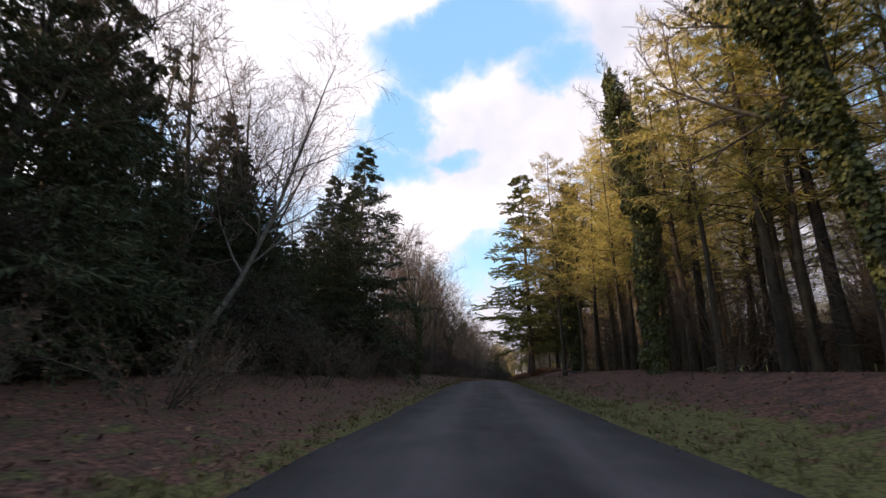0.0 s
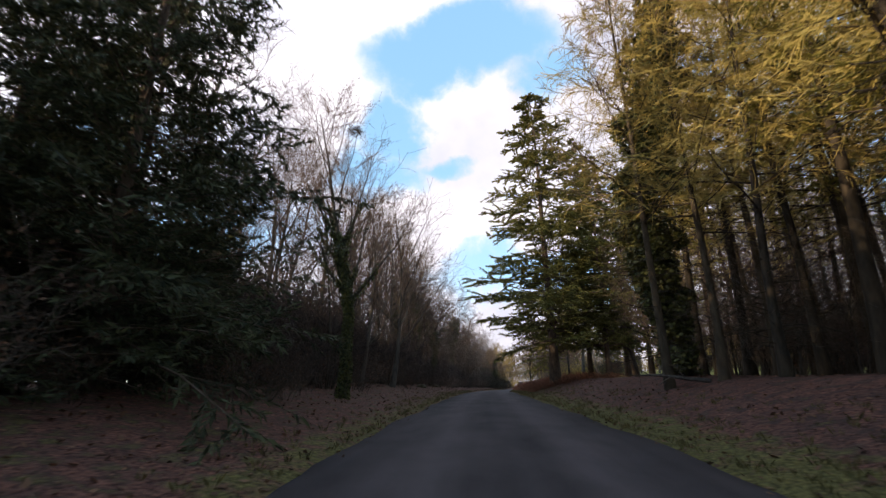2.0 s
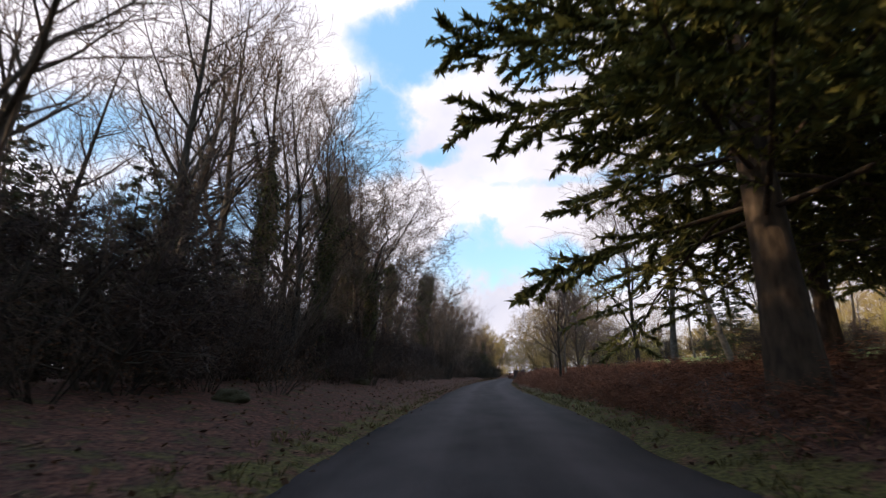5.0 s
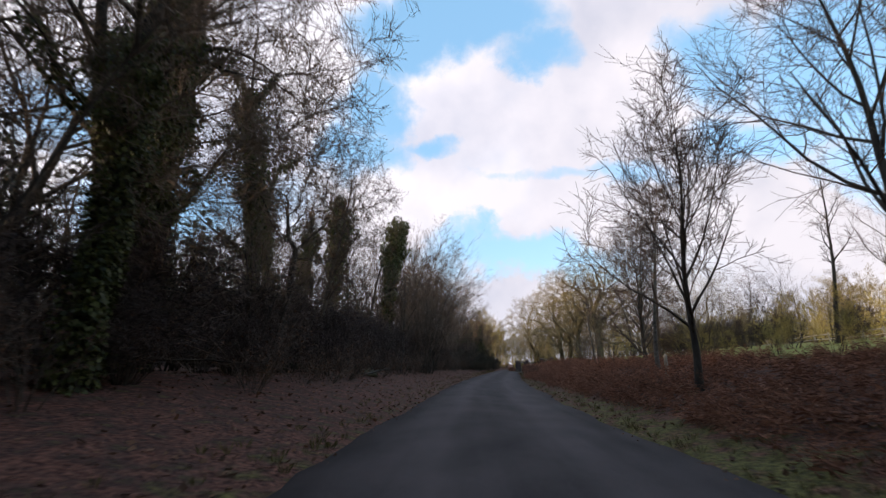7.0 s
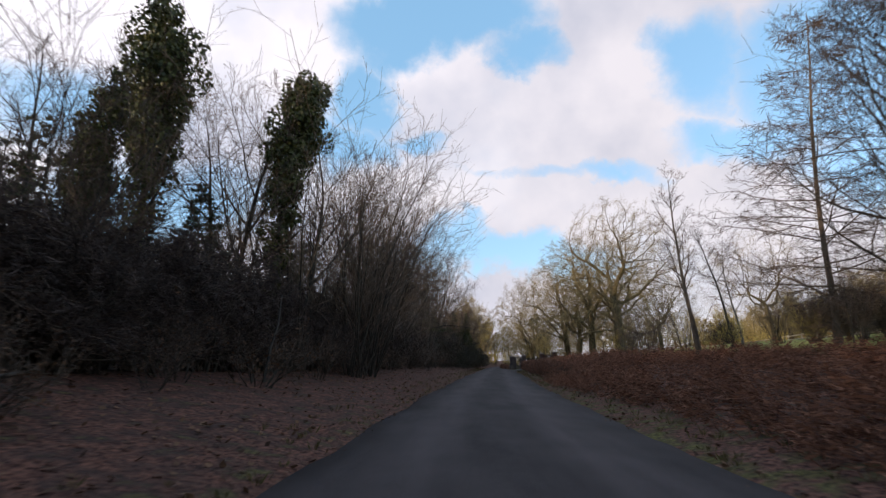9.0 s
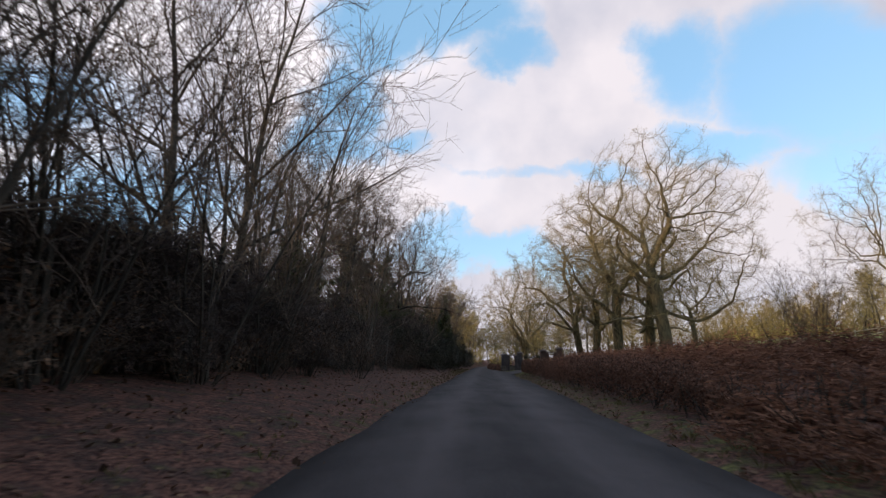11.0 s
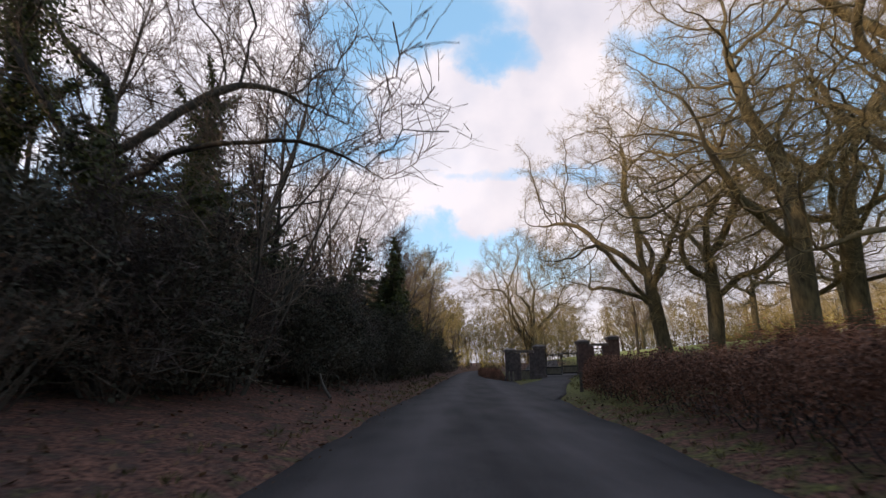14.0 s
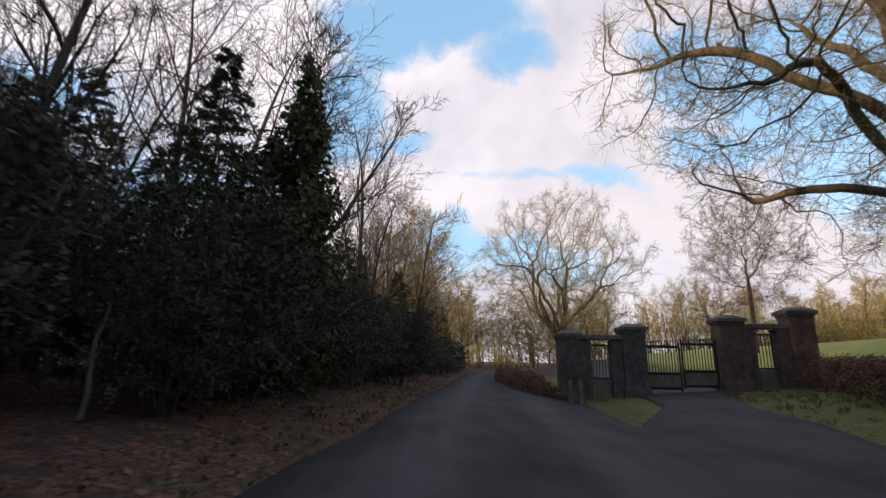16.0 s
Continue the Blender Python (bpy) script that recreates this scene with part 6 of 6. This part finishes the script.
HEIGHTS = (2.30, 2.32, 2.38, 2.48)
STATIONS = (0.0, 2.07, 5.09, 7.19)
STONES = (STONE, STONE, BRICK_STONE, BRICK_STONE)
for s, h, stone in zip(STATIONS, HEIGHTS, STONES):
    gate_pillar(s, h, "square stone gate pillar with a broad flat cap", stone)
side_wall(STATIONS[0], STATIONS[1], "grey-brown stone wall with a railed wicket beside the gate", STONE)
side_wall(STATIONS[2], STATIONS[3], "reddish stone wall with a railed wicket beside the gate", BRICK_STONE)
middle = (STATIONS[1] + STATIONS[2]) / 2
gate_leaf(STATIONS[1] + 0.40, middle - 0.01, "closed black iron gate leaf with spear-headed bars")
gate_leaf(middle + 0.01, STATIONS[2] - 0.40, "closed black iron gate leaf with spear-headed bars")


# ---- small things ----
def bollard(x, y, label, wood=None):
    z = float(ground_z(x, y))
    bm = bmesh.new()
    bmesh.ops.create_cone(bm, cap_ends=True, segments=12, radius1=0.07, radius2=0.055, depth=0.75, matrix=Matrix.Translation((0, 0, 0.30)))
    bmesh.ops.create_uvsphere(bm, u_segments=12, v_segments=6, radius=0.056, matrix=Matrix.Translation((0, 0, 0.675)))
    post = thing("marker_post", label, "post", "marker posts")
    post.matrix_world = Matrix.Translation((x, y, z))
    part("post", bm, wood or FENCE_WOOD, post)


bollard(6.3, 88.6, "pale wooden marker post standing in the bracken")
bollard(9.75, 159.2, "short dark wooden post on the grass by the hedge", DEADWOOD)
bollard(9.75, 174.6, "short weathered wooden post by the gate pillar", PANEL_WOOD)
bollard(9.95, 174.2, "short weathered wooden post by the gate pillar", PANEL_WOOD)


def log_at(x, y, length, radius, turn, tilt, label, mat=None, seed=1):
    """A fallen or leaning dead branch with a few broken side stubs."""
    r = np.random.default_rng(seed)
    start = np.array([[0.0, 0, 0]])
    head = np.array([[math.cos(turn) * math.cos(tilt), math.sin(turn) * math.cos(tilt), math.sin(tilt)]])
    pts, rad = wander(start, head, np.array([length]), np.array([radius]), 9, r, 0.08, 0.0, 0.35)
    l1, r1 = shoots(pts, rad, 5, (0.25, 0.95), 50, 0.28, 0.5, 5, r, 0.15, 0.02, 0.3)
    l2, r2 = shoots(l1, r1, 3, (0.3, 0.95), 40, 0.5, 0.6, 3, r, 0.15, 0.0, 0.3)
    z = float(ground_z(x, y))
    ob = thing("dead_branch", label, "branch", "dead wood")
    ob.matrix_world = Matrix.Translation((x, y, z + radius * 0.6))
    part("stem", tubes(pts, rad, 8), mat or DEADWOOD, ob)
    for k in range(len(l1)):
        side = part("side_branch", tubes(l1[k:k + 1], r1[k:k + 1], 5), mat or DEADWOOD, ob)
        for m in range(3 * k, 3 * k + 3):
            part("twig", tubes(l2[m:m + 1], np.maximum(r2[m:m + 1], 0.006), 3), mat or DEADWOOD, side)


for x, y, length, radius, turn, tilt, seed in [(-8.3, 13.0, 1.8, 0.04, 0.1, 0.05, 1), (-9.6, 13.4, 1.6, 0.04, 2.9, 0.2, 2), (-5.6, 95.2, 1.8, 0.06, 1.0, 0.1, 4),
                                           (-5.0, 104.4, 2.6, 0.05, 1.3, 1.25, 5), (-2.6, 138.5, 2.4, 0.05, 2.0, 1.2, 6), (-1.9, 140.5, 2.6, 0.05, 1.2, 1.3, 7), (-0.6, 159.5, 1.8, 0.03, 2.2, 0.9, 8), (1.1, 162.6, 2.8, 0.05, 1.2, 1.0, 9),
                                           (1.2, 163.6, 2.6, 0.04, 0.6, 1.2, 10), (6.2, 36.0, 2.5, 0.07, 2.4, 0.05, 11), (8.0, 46.0, 2.8, 0.06, 0.5, 0.08, 12), (1.4, 155.0, 2.2, 0.045, 2.25, 0.42, 13), (-0.1, 157.6, 2.6, 0.05, 1.9, 1.45, 15), (1.6, 165.2, 2.2, 0.04, 1.9, 1.1, 14)]:
    log_at(x, y, length, radius, turn, tilt, "grey dead branch lying in the undergrowth" if tilt < 0.3 else "pale dead branch leaning in the undergrowth", seed=seed)


def mossy_mound(x, y, size, label, seed):
    r = np.random.default_rng(seed)
    bm = bmesh.new()
    bmesh.ops.create_icosphere(bm, subdivisions=4, radius=1.0)
    for v in bm.verts:
        k = 1 + 0.28 * noise.noise(v.co * 1.6 + Vector((seed, 0, 0))) + 0.10 * noise.noise(v.co * 5)
        v.co = Vector((v.co.x * k, v.co.y * k * 0.8, v.co.z * k * 0.55))
    for f in bm.faces:
        f.smooth = True
    me = bpy.data.meshes.new("mound")
    bm.to_mesh(me)
    bm.free()
    me.materials.append(MOSS)
    ob = new("mossy_stump", me)
    ob.matrix_world = Matrix.Translation((x, y, float(ground_z(x, y)) + size * 0.1)) @ Matrix.Diagonal((size, size, size, 1))
    tagged(ob, label, "stump", "stumps")


for k, (x, y, s) in enumerate([(-8.6, 13.8, 0.45), (-5.7, 96.5, 0.55), (-6.0, 61.5, 0.4), (9.2, 21.0, 0.4), (-6.4, 75.5, 0.45)]):
    mossy_mound(x, y, s, "low mossy tree stump among fallen leaves", k)

# a nest high in a bare tree
r = np.random.default_rng(5)
a = r.random(90) * 2 * np.pi
ring = np.stack([np.cos(a) * 0.22, np.sin(a) * 0.22, r.normal(0, 0.07, 90)], -1) * r.uniform(0.5, 1.0, 90)[:, None]
sticks, rad = wander(ring, np.stack([-np.sin(a), np.cos(a), r.normal(0, 0.3, 90)], -1), np.full(90, 0.32), np.full(90, 0.010), 4, r, 0.25, 0.0, 0.5)
nest = new("bird_nest", mesh_of("bird_nest", *tubes(sticks, rad, 3), TWIG_BROWN))
nest.location = (-5.96, 38.6, 11.3)
tagged(nest, "dark twig bird nest high in a bare tree", "nest")


def field_fence(x0, y0, x1, y1, count):
    """Posts and two rails along the far side of the field edge."""
    fence = thing("field_fence", "pale weathered post-and-rail fence across the sunlit field", "fence", "field fences")
    pts = [(x0 + (x1 - x0) * k / (count - 1), y0 + (y1 - y0) * k / (count - 1)) for k in range(count)]
    for x, y in pts:
        z = float(ground_z(x, y))
        part("post", bm_box(x, y, z + 0.5, 0.11, 0.11, 1.3, bevel=0.012), FENCE_WOOD, fence)
    for (ax, ay), (bx, by) in zip(pts, pts[1:]):
        for h in (0.55, 0.98):
            a3 = np.array([ax, ay, float(ground_z(ax, ay)) + h])
            b3 = np.array([bx, by, float(ground_z(bx, by)) + h])
            part("rail", tubes(np.stack([a3, (a3 + b3) / 2, b3])[None], np.full((1, 3), 0.045), 4), FENCE_WOOD, fence)


field_fence(27, 88, 36, 128, 15)
field_fence(36, 128, 52, 200, 22)
